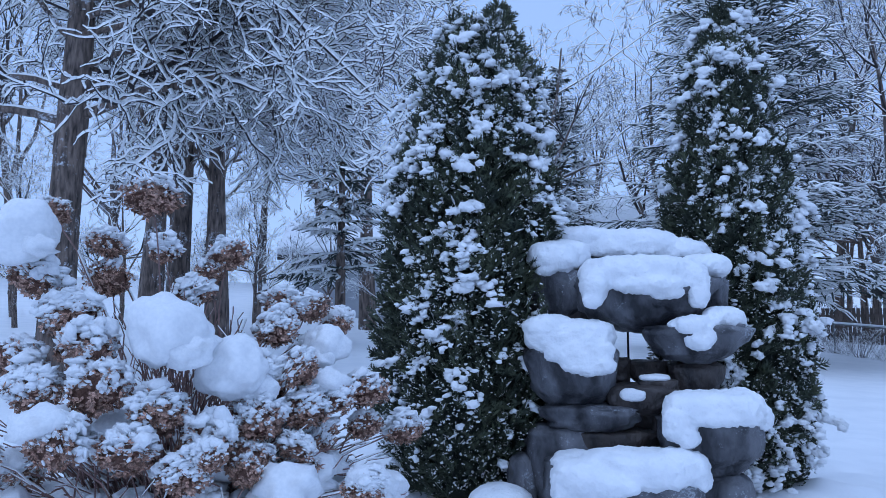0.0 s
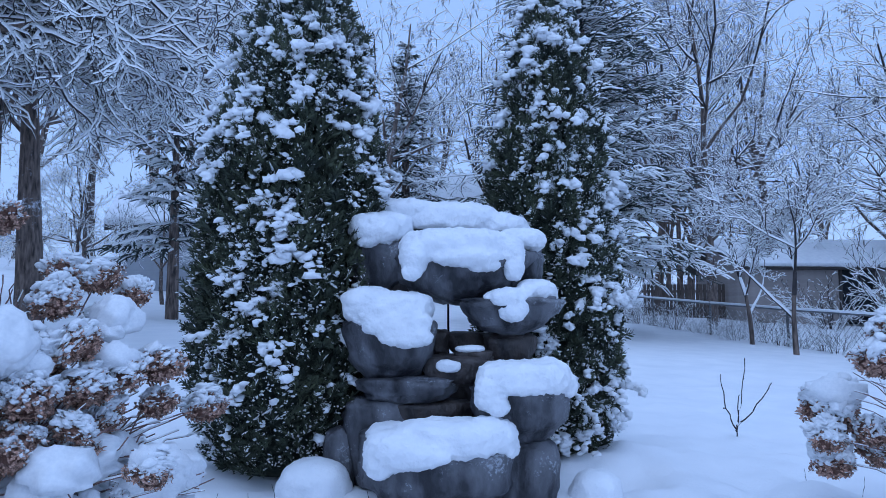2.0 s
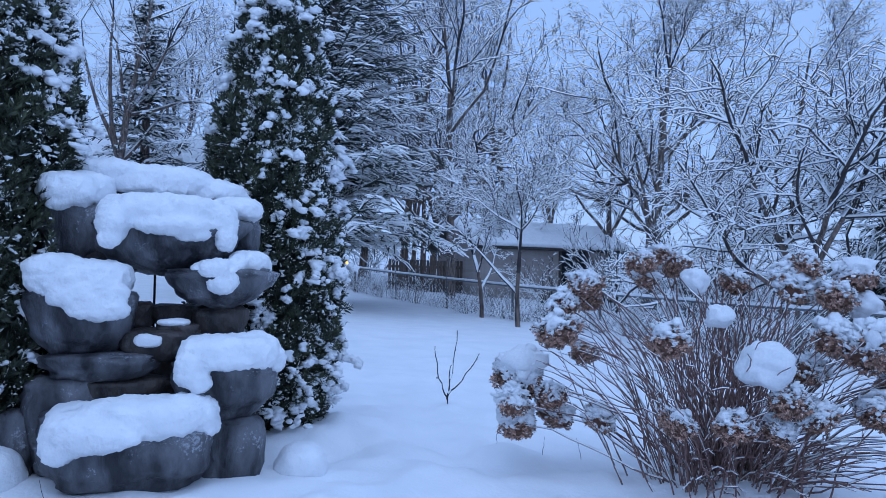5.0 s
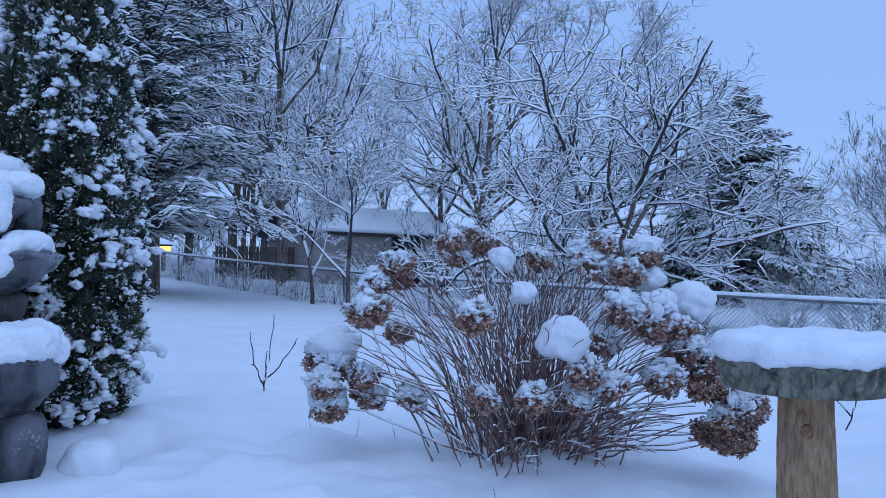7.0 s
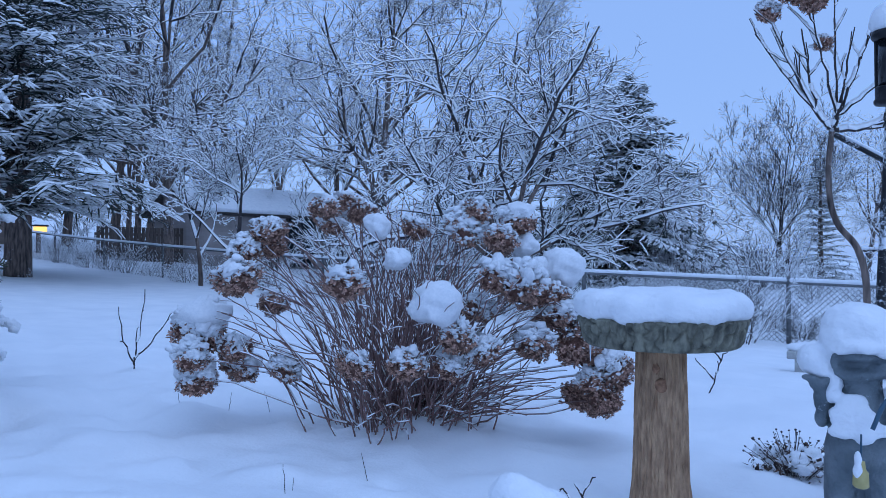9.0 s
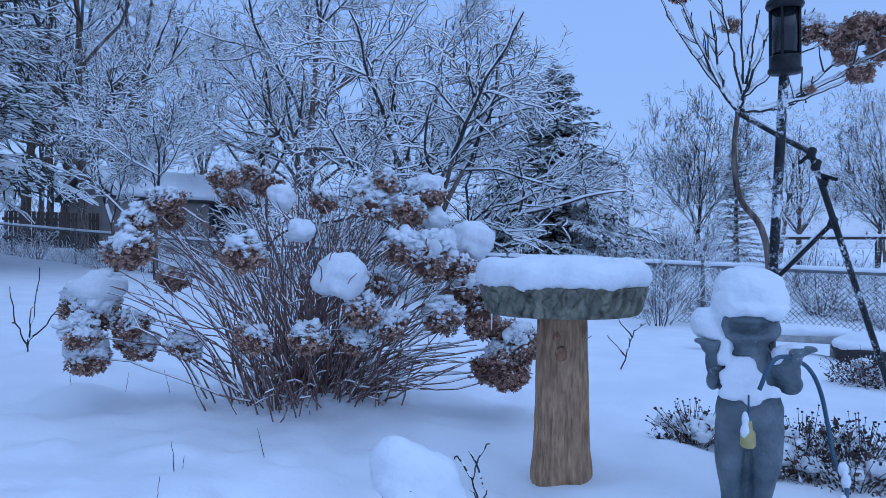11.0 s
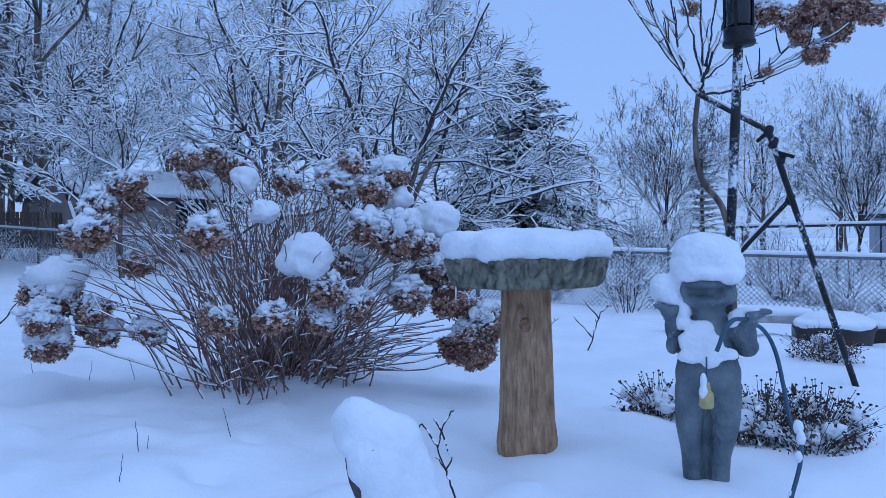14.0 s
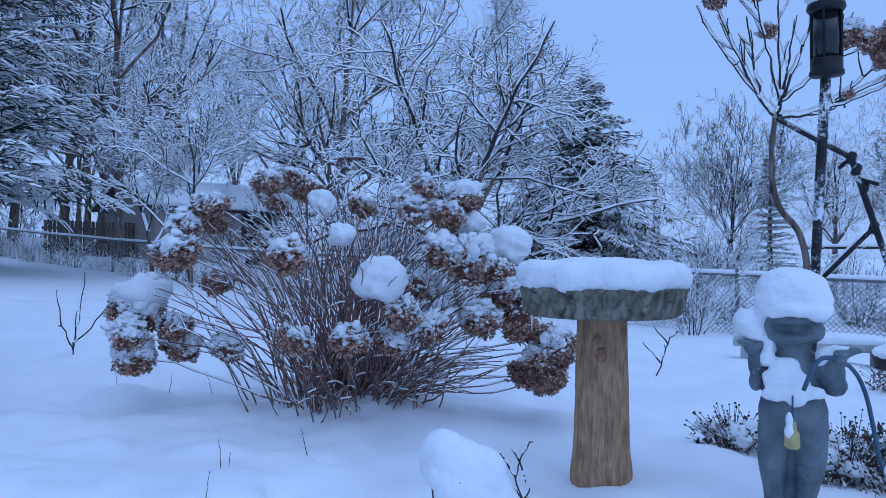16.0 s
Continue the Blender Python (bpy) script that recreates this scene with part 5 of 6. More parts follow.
def conifer_meshes(seed, height, radius, droop, bare, n_whorl, cover, twig=0.03, lift=0.0):
    rng = np.random.default_rng(seed)
    segs = []
    for i in range(n_whorl):
        h = bare + (1 - bare) * (i + rng.random()) / n_whorl
        ln = radius * (1 - h) ** 0.75 * (0.75 + 0.45 * rng.random()) + 0.1
        for j in range(rng.integers(4, 7)):
            a = rng.random() * 6.28
            d = np.array([math.cos(a), math.sin(a), lift + 0.25 * h])
            p = np.array([0, 0, h * height])
            n = max(3, int(ln / 0.33))
            for k in range(n):
                d = d + np.array([0, 0, -droop]) + rng.normal(size=3) * 0.05
                d /= np.linalg.norm(d)
                q = p + d * ln / n
                t = twig * (1 - 0.5 * k / n)
                segs.append((*p, *q, t, t * 0.8))
                side = np.cross(d, [0, 0, 1])
                side /= np.linalg.norm(side) + 1e-9
                for sgn in (-1, 1, -1, 1, -1, 1):
                    e = d * 0.75 + side * sgn * (0.4 + 0.6 * rng.random()) + np.array([0, 0, -0.1 - droop + 0.16 * rng.normal()])
                    e /= np.linalg.norm(e)
                    b = p + (q - p) * rng.random()
                    l2 = (0.12 + ln * 0.13) * (0.6 + 0.8 * rng.random()) * (1 - 0.35 * k / n)
                    m = b + e * l2 * 0.5
                    segs.append((*b, *m, twig * 0.5, twig * 0.6))
                    segs.append((*m, *(m + (e + rng.normal(size=3) * 0.15 + np.array([0, 0, -0.2])) * l2 * 0.5), twig * 0.6, twig * 0.3))
                p = q
    segs = np.array(segs)
    laden = np.array([noise.fractal(Vector(((q[0] + q[3]) * 0.7, (q[1] + q[4]) * 0.7, (q[2] + q[5]) * 1.1 + seed)), 1.0, 2.0, 2) > 0.25 - 0.5 * cover for q in segs])
    v, f, ix = snowy_twigs(segs[laden], rng, 0.85, 2.0, 1.25, True, 0.03)
    v2, f2, ix2 = snowy_twigs(segs[~laden], rng, 0.22, 1.0, 1.1, True)
    v, f, ix = np.concatenate([v, v2]), np.concatenate([f, f2 + len(v)]), np.concatenate([ix, ix2])
    trunk = lathe("trunk", [(height * 0.02 + 0.03, -0.2), (height * 0.015 + 0.02, height * 0.3), (0.02, height * 0.98)], BARK, 10, 0.04, seed)
    return trunk, mesh_of("foliage", v, f, [NEEDLE, TWIG_SNOW], ix)


def conifer(name, at, meshes, label):
    t = empty(name, at, label, "tree", "snowy conifers")
    part("trunk", meshes[0], t)
    part("foliage", meshes[1], t, "dark needles under a layer of snow", kind="stuff")
    return t


pine = conifer_meshes(201, 9.5, 2.9, 0.05, 0.11, 105, 0.55, 0.02, 0.22)
spruce = conifer_meshes(202, 8.0, 1.8, 0.03, 0.05, 40, 0.6, 0.035, 0.0)
conifer("pine_tree", stand_tree(5.95, 14.0, 20), pine, "tall dark pine with drooping snow-laden boughs")
conifer("spruce_tree", stand_tree(4.3, 26.5, 0, 1.15), spruce, "narrow spruce dusted with snow")
wide_spruce = conifer_meshes(203, 8.0, 4.0, 0.04, 0.03, 84, 0.4, 0.042, 0.0)
conifer("spruce_tree", stand_tree(22.3, 10.4, 50, 0.82), wide_spruce, "dark spruce laden with snow")
for x, y, s in conifer_spots:
    conifer("spruce_tree", stand_tree(x, y, x * 40, s), spruce, "dark spruce across the open yard")
tall_stem = conifer_meshes(204, 4.6, 1.5, 0.08, 0.26, 18, 0.5, 0.03, 0.0)
conifer("spruce_tree", stand_tree(-1.75, 13.9, 80, 1.0), tall_stem, "small spruce with a bare lower trunk")


# ---- chain-link fence ----
def fence_x(y):
    return 9.05 - 0.018 * y


def chain_fence(y0, y1):
    f = empty("chain_link_fence", pose(fence_x(y0), y0, ground_height(fence_x(y0), y0)), "low galvanised chain-link fence with a snowy top rail", "fence")
    o = np.array((fence_x(y0), y0, ground_height(fence_x(y0), y0)))
    rng = np.random.default_rng(7)
    h, c = 0.64, 0.055
    rows = []
    n = int((9.0 - y0) / c)
    m = int(h / (c / 2))
    for i in range(n):
        for k in range(m):
            s0, s1 = (k % 2) * c / 2, ((k + 1) % 2) * c / 2
            for mirror in (0, 1):
                a, b = (c - s0, c - s1) if mirror else (s0, s1)
                ya, yb = y0 + i * c + a, y0 + i * c + b
                ga, gb = ground_height(fence_x(ya), ya), ground_height(fence_x(yb), yb)
                rows.append((fence_x(ya) - o[0], ya - o[1], ga + k * c / 2 - o[2], fence_x(yb) - o[0], yb - o[1], gb + (k + 1) * c / 2 - o[2], 0.003, 0.003))
    c2 = 0.11
    for i in range(int((y1 - 9.0) / c2)):
        for k in range(int(h / c2)):
            ya = 9.0 + i * c2
            yb = ya + c2
            ga, gb = ground_height(fence_x(ya), ya), ground_height(fence_x(yb), yb)
            rows.append((fence_x(ya) - o[0], ya - o[1], ga + k * c2 - o[2], fence_x(yb) - o[0], yb - o[1], gb + (k + 1) * c2 - o[2], 0.003, 0.003))
            rows.append((fence_x(yb) - o[0], yb - o[1], gb + k * c2 - o[2], fence_x(ya) - o[0], ya - o[1], ga + (k + 1) * c2 - o[2], 0.003, 0.003))
    v, fc, ix = snowy_twigs(rows, rng, 0.4, 1.4, 1.1)
    part("wire_mesh", mesh_of("wire_mesh", v, fc, [GALV, TWIG_SNOW], ix), f, "woven wire diamonds rimmed with snow", kind="stuff")
    y = y0
    while y <= y1 + 0.01:
        x = fence_x(y)
        part("post", lathe("post", [(0.024, -0.1), (0.024, h + 0.03), (0.03, h + 0.035), (0.012, h + 0.07)], GALV, 10), f, at=Matrix.Translation(Vector((x - o[0], y - o[1], ground_height(x, y) - o[2]))))
        if y + 2.4 <= y1 + 0.01:
            y2 = y + 2.4
            a = Vector((x - o[0], y - o[1], ground_height(x, y) + h - o[2]))
            b = Vector((fence_x(y2) - o[0], y2 - o[1], ground_height(fence_x(y2), y2) + h - o[2]))
            tube("top_rail", [a, (a + b) / 2, b], 0.018, GALV, f)
            tube("rail_snow", [a + Vector((0, 0, 0.028)), (a + b) / 2 + Vector((0, 0, 0.03)), b + Vector((0, 0, 0.028))], 0.024, SNOW, f, "line of snow on the rail")
        y += 2.4
    return f


chain_fence(-5.0, 21.4)


# ---- shed ----
def shed():
    s = empty("shed", pose(13.05, 19.35, 0.36, 0, 0, -3.8), "tan lap-sided garden shed with a snowy roof", "shed")
    w, d, h = 5.35, 3.0, 1.66
    # gable end looks along -x, long side along -y
    for k in range(14):
        part("siding_board", box_mesh("siding_board", w, 0.03, h / 14 + 0.012, SIDING, 0.003), s, at=pose(w / 2, 0, k * h / 14, 4))
        part("siding_board", box_mesh("siding_board", 0.03, d, h / 14 + 0.012, SIDING, 0.003), s, at=pose(0, d / 2, k * h / 14, 0, -4))
    part("wall", box_mesh("wall", w - 0.05, d - 0.05, h, SIDING), s, at=pose(w / 2, d / 2, 0))
    bm = bmesh.new()
    g = [bm.verts.new(p) for p in ((0.02, 0, h), (0.02, d, h), (0.02, d / 2, h + 0.72), (w - 0.02, 0, h), (w - 0.02, d, h), (w - 0.02, d / 2, h + 0.72))]
    for q in ((0, 2, 1), (3, 4, 5), (0, 3, 5, 2), (1, 2, 5, 4), (0, 1, 4, 3)):
        bm.faces.new([g[i] for i in q])
    part("gable", bm_mesh("gable", bm, [SIDING]), s)
    a = math.degrees(math.atan2(0.72, d / 2))
    ln = math.hypot(0.72, d / 2) + 0.3
    for side in (1, -1):
        yo = d / 2 - side * (d / 4 + 0.1)
        zo = h + 0.72 / 2 - 0.03
        part("roof", box_mesh("roof", w + 0.7, ln, 0.09, FASCIA, 0.01), s, "dark eaves and roof deck", pose(w / 2, yo, zo, a * side))
        part("roof_snow", box_mesh("roof_snow", w + 0.74, ln + 0.04, 0.14, SNOW, 0.05), s, "blanket of snow", pose(w / 2, yo, zo + 0.09, a * side))
    dr = part("door", box_mesh("door", 0.95, 0.05, 1.6, DARK_GLASS, 0.01), s, "dark shed door", pose(3.45, -0.03, 0))
    for xx in (2.92, 3.98):
        part("door_frame", box_mesh("door_frame", 0.09, 0.07, 1.65, FASCIA, 0.005), s, at=pose(xx, -0.03, 0))
    return s


shed()
pf = empty("picket_fence", pose(10.6, 20.7, 0.55), "dark weathered wooden picket fence beside the shed", "fence")
for k in range(22):
    part("picket", box_mesh("picket", 0.09, 0.02, 1.0, DARK_WOOD, 0.004) if k == 0 else bpy.data.meshes["picket"], pf, at=pose(k * 0.11, -k * 0.02, 0, 0, 0, -10))
for z in (0.25, 0.75):
    part("rail", box_mesh("rail", 2.5, 0.04, 0.08, DARK_WOOD), pf, at=pose(1.15, -0.17, z, 0, 0, -10))


# ---- neighbouring houses ----
def house(x, y, z, turn, w, d, h, rise, wall, label, boards=9, windows=True):
    hs = empty("house", pose(x, y, z, 0, 0, turn), label, "house")
    part("wall", box_mesh("wall", w, d, h, wall), hs, at=pose(0, d / 2, 0))
    for k in range(boards):
        part("siding_board", box_mesh("siding_board", w + 0.02, 0.03, h / boards + 0.01, wall, 0.003), hs, at=pose(0, 0, k * h / boards, 5))
    a = math.degrees(math.atan2(rise, d / 2))
    ln = math.hypot(rise, d / 2) + 0.5
    for side in (1, -1):
        part("roof", box_mesh("roof", w + 0.8, ln, 0.12, FASCIA), hs, at=pose(0, d / 2 - side * (d / 4 + 0.12), h + rise / 2 - 0.05, a * side))
        part("roof_snow", box_mesh("roof_snow", w + 0.84, ln + 0.03, 0.22, SNOW, 0.07), hs, "blanket of snow", pose(0, d / 2 - side * (d / 4 + 0.12), h + rise / 2 + 0.07, a * side))
    for xx in (-w * 0.25, w * 0.25) if windows else ():
        wi = part("window", box_mesh("window", 1.0, 0.06, 1.0, FASCIA, 0.01), hs, at=pose(xx, -0.03, 0.9))
        part("pane", box_mesh("pane", 0.84, 0.02, 0.84, DARK_GLASS), wi, at=pose(0, -0.03, 0.08))
    return hs


house(-2.75, 20.8, 1.1, 4, 2.5, 4, 1.9, 0.9, GREY_SIDING, "pale grey lap-sided garage behind the trees", 8, False)
house(4.6, 26.5, 1.0, -6, 12, 7, 2.6, 2.4, BROWN_WALL, "low brown house under a broad snowy roof")

# ---- far right: pole, wires, low buildings ----
up = empty("utility_pole", pose(42.8, 15.8, ground_height(42.8, 15.8)), "weathered wooden utility pole", "pole")
part("pole", lathe("pole", [(0.14, -0.3), (0.13, 3), (0.11, 5.6)], POLE_WOOD, 12), up)
part("crossarm", box_mesh("crossarm", 0.1, 0.9, 0.1, POLE_WOOD, 0.01), up, at=pose(0, 0, 5.1, 0, 0, -20))
house(46.5, 15.3, -0.1, -70, 1.8, 3, 0.95, 0.15, BRICK, "small brick building far across the open yard", 1, False)


# ---- hydrangea grown as a small tree ----
def standard_hydrangea():
    t = empty("tree_hydrangea", pose(5.53, 0.82, ground_height(5.53, 0.82)), "small tree-form hydrangea with brown dried flower heads", "tree")
    o = Vector((5.53, 0.82, ground_height(5.53, 0.82)))
    rng = np.random.default_rng(41)
    tube("trunk", [Vector(p) - o for p in ((5.53, 0.82, -0.15), (5.53, 0.84, 0.4), (5.52, 0.89, 0.81), (5.49, 1.00, 0.98), (5.485, 1.04, 1.24), (5.49, 1.02, 1.55))], 0.022, BARK, t, "curved bare trunk", 0.7)
    fork = np.array((5.49, 1.02, 1.53)) - np.array(o)
    tips = [(5.38, 1.43, 2.15), (5.42, 1.28, 2.05), (5.35, 1.35, 2.25), (5.45, 1.18, 2.15), (5.49, 1.01, 2.35), (5.51, 0.92, 2.1), (5.54, 0.80, 2.2), (5.60, 0.40, 1.88), (5.61, 0.24, 1.84), (5.59, 0.40, 1.68), (5.56, 0.64, 1.62), (5.56, 0.64, 1.96),
            (5.3, 1.1, 2.3)]
    segs = []

    def limb(p0, p1, sag, r0, r1, n=11):
        mid = p0 * 0.45 + p1 * 0.55 + np.array([0, 0, sag])
        ts = np.linspace(0, 1, n)[:, None]
        pts = (1 - ts) ** 2 * p0 + 2 * ts * (1 - ts) * mid + ts ** 2 * p1
        pts[1:-1] += rng.normal(size=(n - 2, 3)) * 0.004
        rad = np.linspace(r0, r1, n)
        for k in range(n - 1):
            segs.append((*pts[k], *pts[k + 1], rad[k], rad[k + 1]))
        return pts

    tips = [np.array(p) - np.array(o) for p in tips]
    for group in (tips[:4], tips[4:7] + tips[11:], tips[7:11]):
        node = fork * 0.6 + np.mean(group, axis=0) * 0.4 + np.array([0, 0, -0.07])
        main = limb(fork, node, -0.05, 0.013, 0.010, 7)
        for e in group:
            start = main[rng.integers(3, 7)]
            pts = limb(start, e, -0.10 + 0.06 * rng.random(), 0.008, 0.004)
            for _ in range(4):
                k = rng.integers(3, 10)
                q = pts[k] + (pts[k] - pts[k - 1]) * 1.2 + rng.normal(size=3) * 0.06 + np.array([0, 0, 0.06])
                limb(pts[k], q, -0.015, 0.0045, 0.003, 4)
    v, f, ix = snowy_twigs(segs, rng, 0.9, 2.2, 1.15, False, 0.02, 0.96, 0.25)
    part("crown", mesh_of("crown", v, f, [TWIG, TWIG_SNOW], ix), t, "thin dark branches lined with snow", kind="stuff")
    for hx, hy, hz, r, k in ((5.56, 0.64, 1.97, 0.10, 1), (5.60, 0.37, 1.95, 0.12, 0), (5.61, 0.20, 1.95, 0.11, 0), (5.60, 0.38, 1.70, 0.085, 0), (5.59, 0.46, 1.82, 0.08, 0), (5.56, 0.64, 1.62, 0.045, 0), (5.62, 0.09, 1.90, 0.10, 0),
                             (5.48, 1.07, 2.05, 0.06, 1), (5.36, 1.35, 2.26, 0.08, 1), (5.30, 1.08, 2.28, 0.11, 0), (5.27, 1.17, 2.33, 0.10, 0), (5.61, 0.27, 1.83, 0.10, 0), (5.58, 0.52, 1.92, 0.09, 0)):
        m = HEADS_SNOWY if k else HEADS_BARE
        part("flower_head", m[rng.integers(3)], t, "brown papery mophead", pose(hx - o.x, hy - o.y, hz - o.z, rng.normal() * 20, rng.normal() * 20, rng.random() * 360) @ Matrix.Diagonal((r, r, r * 0.9, 1)))


standard_hydrangea()


# ---- shrubs and brush ----
BRUSH = dict(SPEC, steps=(5, 3, 2), kids=(1.2, 0.9, 0), taper=(0.4, 0.4, 0.5), wiggle=(0.12, 0.18, 0.2), lift=(0.02, 0.02, 0.0), bare=(0.2, 0.1, 0), angle=(38, 42, 45), ratio=(0.5, 0.5, 0.5), thin=(0.65, 0.65, 0.6), min=0.0028, depth=2.2)


def shrub_mesh(seed, n, height, wide, r=0.006, cover=0.85):
    rng = np.random.default_rng(seed)
    out = []
    for _ in range(n):
        a = rng.random() * 6.28
        d = np.array([math.cos(a) * wide, math.sin(a) * wide, 1.0])
        grow(rng, out, np.array([math.cos(a) * 0.08, math.sin(a) * 0.08, -0.03]), d / np.linalg.norm(d), height * (0.6 + 0.5 * rng.random()), r, 0, BRUSH)
    v, f, ix = snowy_twigs(np.array(out)[:, :8], rng, cover, 2.4, 1.2, True)
    return mesh_of("brush", v, f, [TWIG, TWIG_SNOW], ix)


SHRUBS = [shrub_mesh(301, 20, 0.75, 0.5), shrub_mesh(302, 24, 0.9, 0.7), shrub_mesh(303, 22, 0.7, 0.9), shrub_mesh(304, 44, 0.6, 0.8, 0.007, 0.35)]


def shrub(x, y, k, size, turn, label, group=""):
    s = empty("shrub", stand_tree(x, y, turn, size), label, "shrub", group)
    part("brush", SHRUBS[k], s, "bare twigs lined with snow", kind="stuff")
    return s


shrub(8.45, 2.5, 0, 0.9, 0, "bare twiggy shrub in front of the fence")
rs = random.Random(11)
for i in range(26):
    y = 7.0 + i * 0.5
    shrub(fence_x(y) + rs.uniform(-0.25, 0.3), y, rs.randrange(3), rs.uniform(0.5, 0.8), rs.uniform(0, 360), "snowy brush growing along the fence", "brush along the fence")
for i in range(22):
    y = -4 + i * 0.5
    shrub(fence_x(y) + rs.uniform(1.5, 12.0), y + rs.uniform(-0.3, 0.3), rs.randrange(3), rs.uniform(0.7, 1.2), rs.uniform(0, 360), "snowy bare shrub beyond the fence", "shrubs beyond the fence")
for i in range(30):
    y = -4.5 + i * 0.42
    shrub(fence_x(y) + rs.uniform(0.5, 3.0), y, 3, rs.uniform(0.45, 0.75), rs.uniform(0, 360), "low dark twiggy shrub beyond the fence", "shrubs beyond the fence")
for i in range(28):
    a = radians(rs.uniform(-40, 84))
    d = rs.uniform(22, 40)
    shrub(math.sin(a) * d, math.cos(a) * d, rs.randrange(3), rs.uniform(1.6, 2.8), rs.uniform(0, 360), "snowy woodland undergrowth of bare twigs", "undergrowth below the trees")


for i in range(26):
    x = rs.uniform(14.0, 26.0)
    shrub(x, rs.uniform(11.0, 17.0) + (22 - x) * 0.25, rs.randrange(3), rs.uniform(1.7, 2.8), rs.uniform(0, 360), "snowy woodland undergrowth of bare twigs", "undergrowth below the trees")


def sprig(name, x, y, pts, r, label, cat="plant", snow=0.4):
    """A lone bare sprig: each row a shoot from one point to the next."""
    s = empty(name, pose(x, y, ground_height(x, y) - 0.02), label, cat)
    rng = np.random.default_rng(int(abs(x * 100)))
    for chain in pts:
        c = np.array(chain, float)
        t = np.linspace(0, len(c) - 1, (len(c) - 1) * 4 + 1)
        q = np.stack([np.interp(t, range(len(c)), c[:, k]) for k in range(3)], axis=1)
        q[1:-1] += rng.normal(size=(len(q) - 2, 3)) * r * 0.55
        w = np.linspace(r * 0.8, r * 0.4, len(q))
        segs = [(*q[k], *q[k + 1], w[k], w[k + 1]) for k in range(len(q) - 1)]
        for k in range(2, len(q)):
            if rng.random() < 0.5 and r > 0.004:
                d = rng.normal(size=3) * 0.5 + (q[k] - q[k - 1]) / np.linalg.norm(q[k] - q[k - 1])
                segs.append((*q[k], *(q[k] + d * r * 2.6), w[k] * 0.9, w[k] * 1.1))
        v, f, ix = snowy_twigs(segs, rng, snow, 1.2)
        part("shoot", mesh_of("shoot", v, f, [TWIG, TWIG_SNOW], ix), s)
    return s


sprig("bare_sprig", 3.04, 4.58, [((0, 0, -0.02), (0, 0, 0.08), (0.03, -0.01, 0.25), (0.06, -0.02, 0.55)), ((0, 0, 0.08), (-0.06, 0.02, 0.22), (-0.09, 0.03, 0.42)), ((0, 0, 0.1), (0.1, -0.03, 0.2), (0.21, -0.07, 0.38)), ((0.01, 0, 0.13), (0.02, 0, 0.3))], 0.006, "young bare sapling shoots poking out of the snow")
sprig("bare_sprig", 5.42, 1.75, [((0, 0, -0.05), (0.03, -0.05, 0.12), (0.05, -0.09, 0.26), (0.08, -0.16, 0.32)), ((0.02, -0.04, 0.1), (-0.02, 0.06, 0.22)), ((0.05, -0.08, 0.22), (0.02, 0.0, 0.33))], 0.006, "small bare forked sprig in the snow")
sprig("bare_sprig", 5.50, 2.02, [((0, 0, -0.05), (-0.02, 0.05, 0.12), (0.0, -0.05, 0.2)), ((-0.02, 0.05, 0.12), (-0.03, 0.09, 0.2))], 0.005, "small bare forked sprig in the snow")
sprig("dry_weed", 2.413, 0.94, [((0, 0, -0.03), (-0.012, 0.012, 0.06), (-0.02, 0.025, 0.11), (-0.03, 0.045, 0.17), (-0.028, 0.035, 0.22), (-0.02, 0.012, 0.27), (-0.018, 0.0, 0.275)), ((-0.02, 0.025, 0.11), (-0.028, 0.055, 0.145)), ((-0.02, 0.025, 0.11), (-0.018, 0.008, 0.15)), ((-0.03, 0.045, 0.17), (-0.036, 0.062, 0.2), (-0.042, 0.09, 0.235), (-0.04, 0.1, 0.222)), ((-0.028, 0.035, 0.22), (-0.027, 0.02, 0.185), (-0.03, 0.012, 0.16)), ((-0.028, 0.035, 0.22), (-0.034, 0.055, 0.25))], 0.0034, "dark dried weed stalk with curled seed pods")
for x, y, k in ((2.80, 3.2, 0), (2.62, 3.35, 1), (2.95, 3.05, 2), (1.95, 1.75, 0), (2.2, 2.0, 1), (2.5, 1.9, 2), (0.0, 3.2, 1), (0.12, 3.3, 2), (-0.15, 3.25, 0), (0.5, 3.15, 2)):
    sprig("grass_stalk", x, y, [((0, 0, -0.03), (0.01 - 0.012 * k, 0.005, 0.06), (0.025 - 0.03 * k, 0.01, 0.12 + 0.01 * k)), ((0.04, 0.02, -0.03), (0.05, 0.02, 0.07))][:1 + k % 2], 0.002, "thin dry stalk sticking out of the snow", "plant", 0.1)


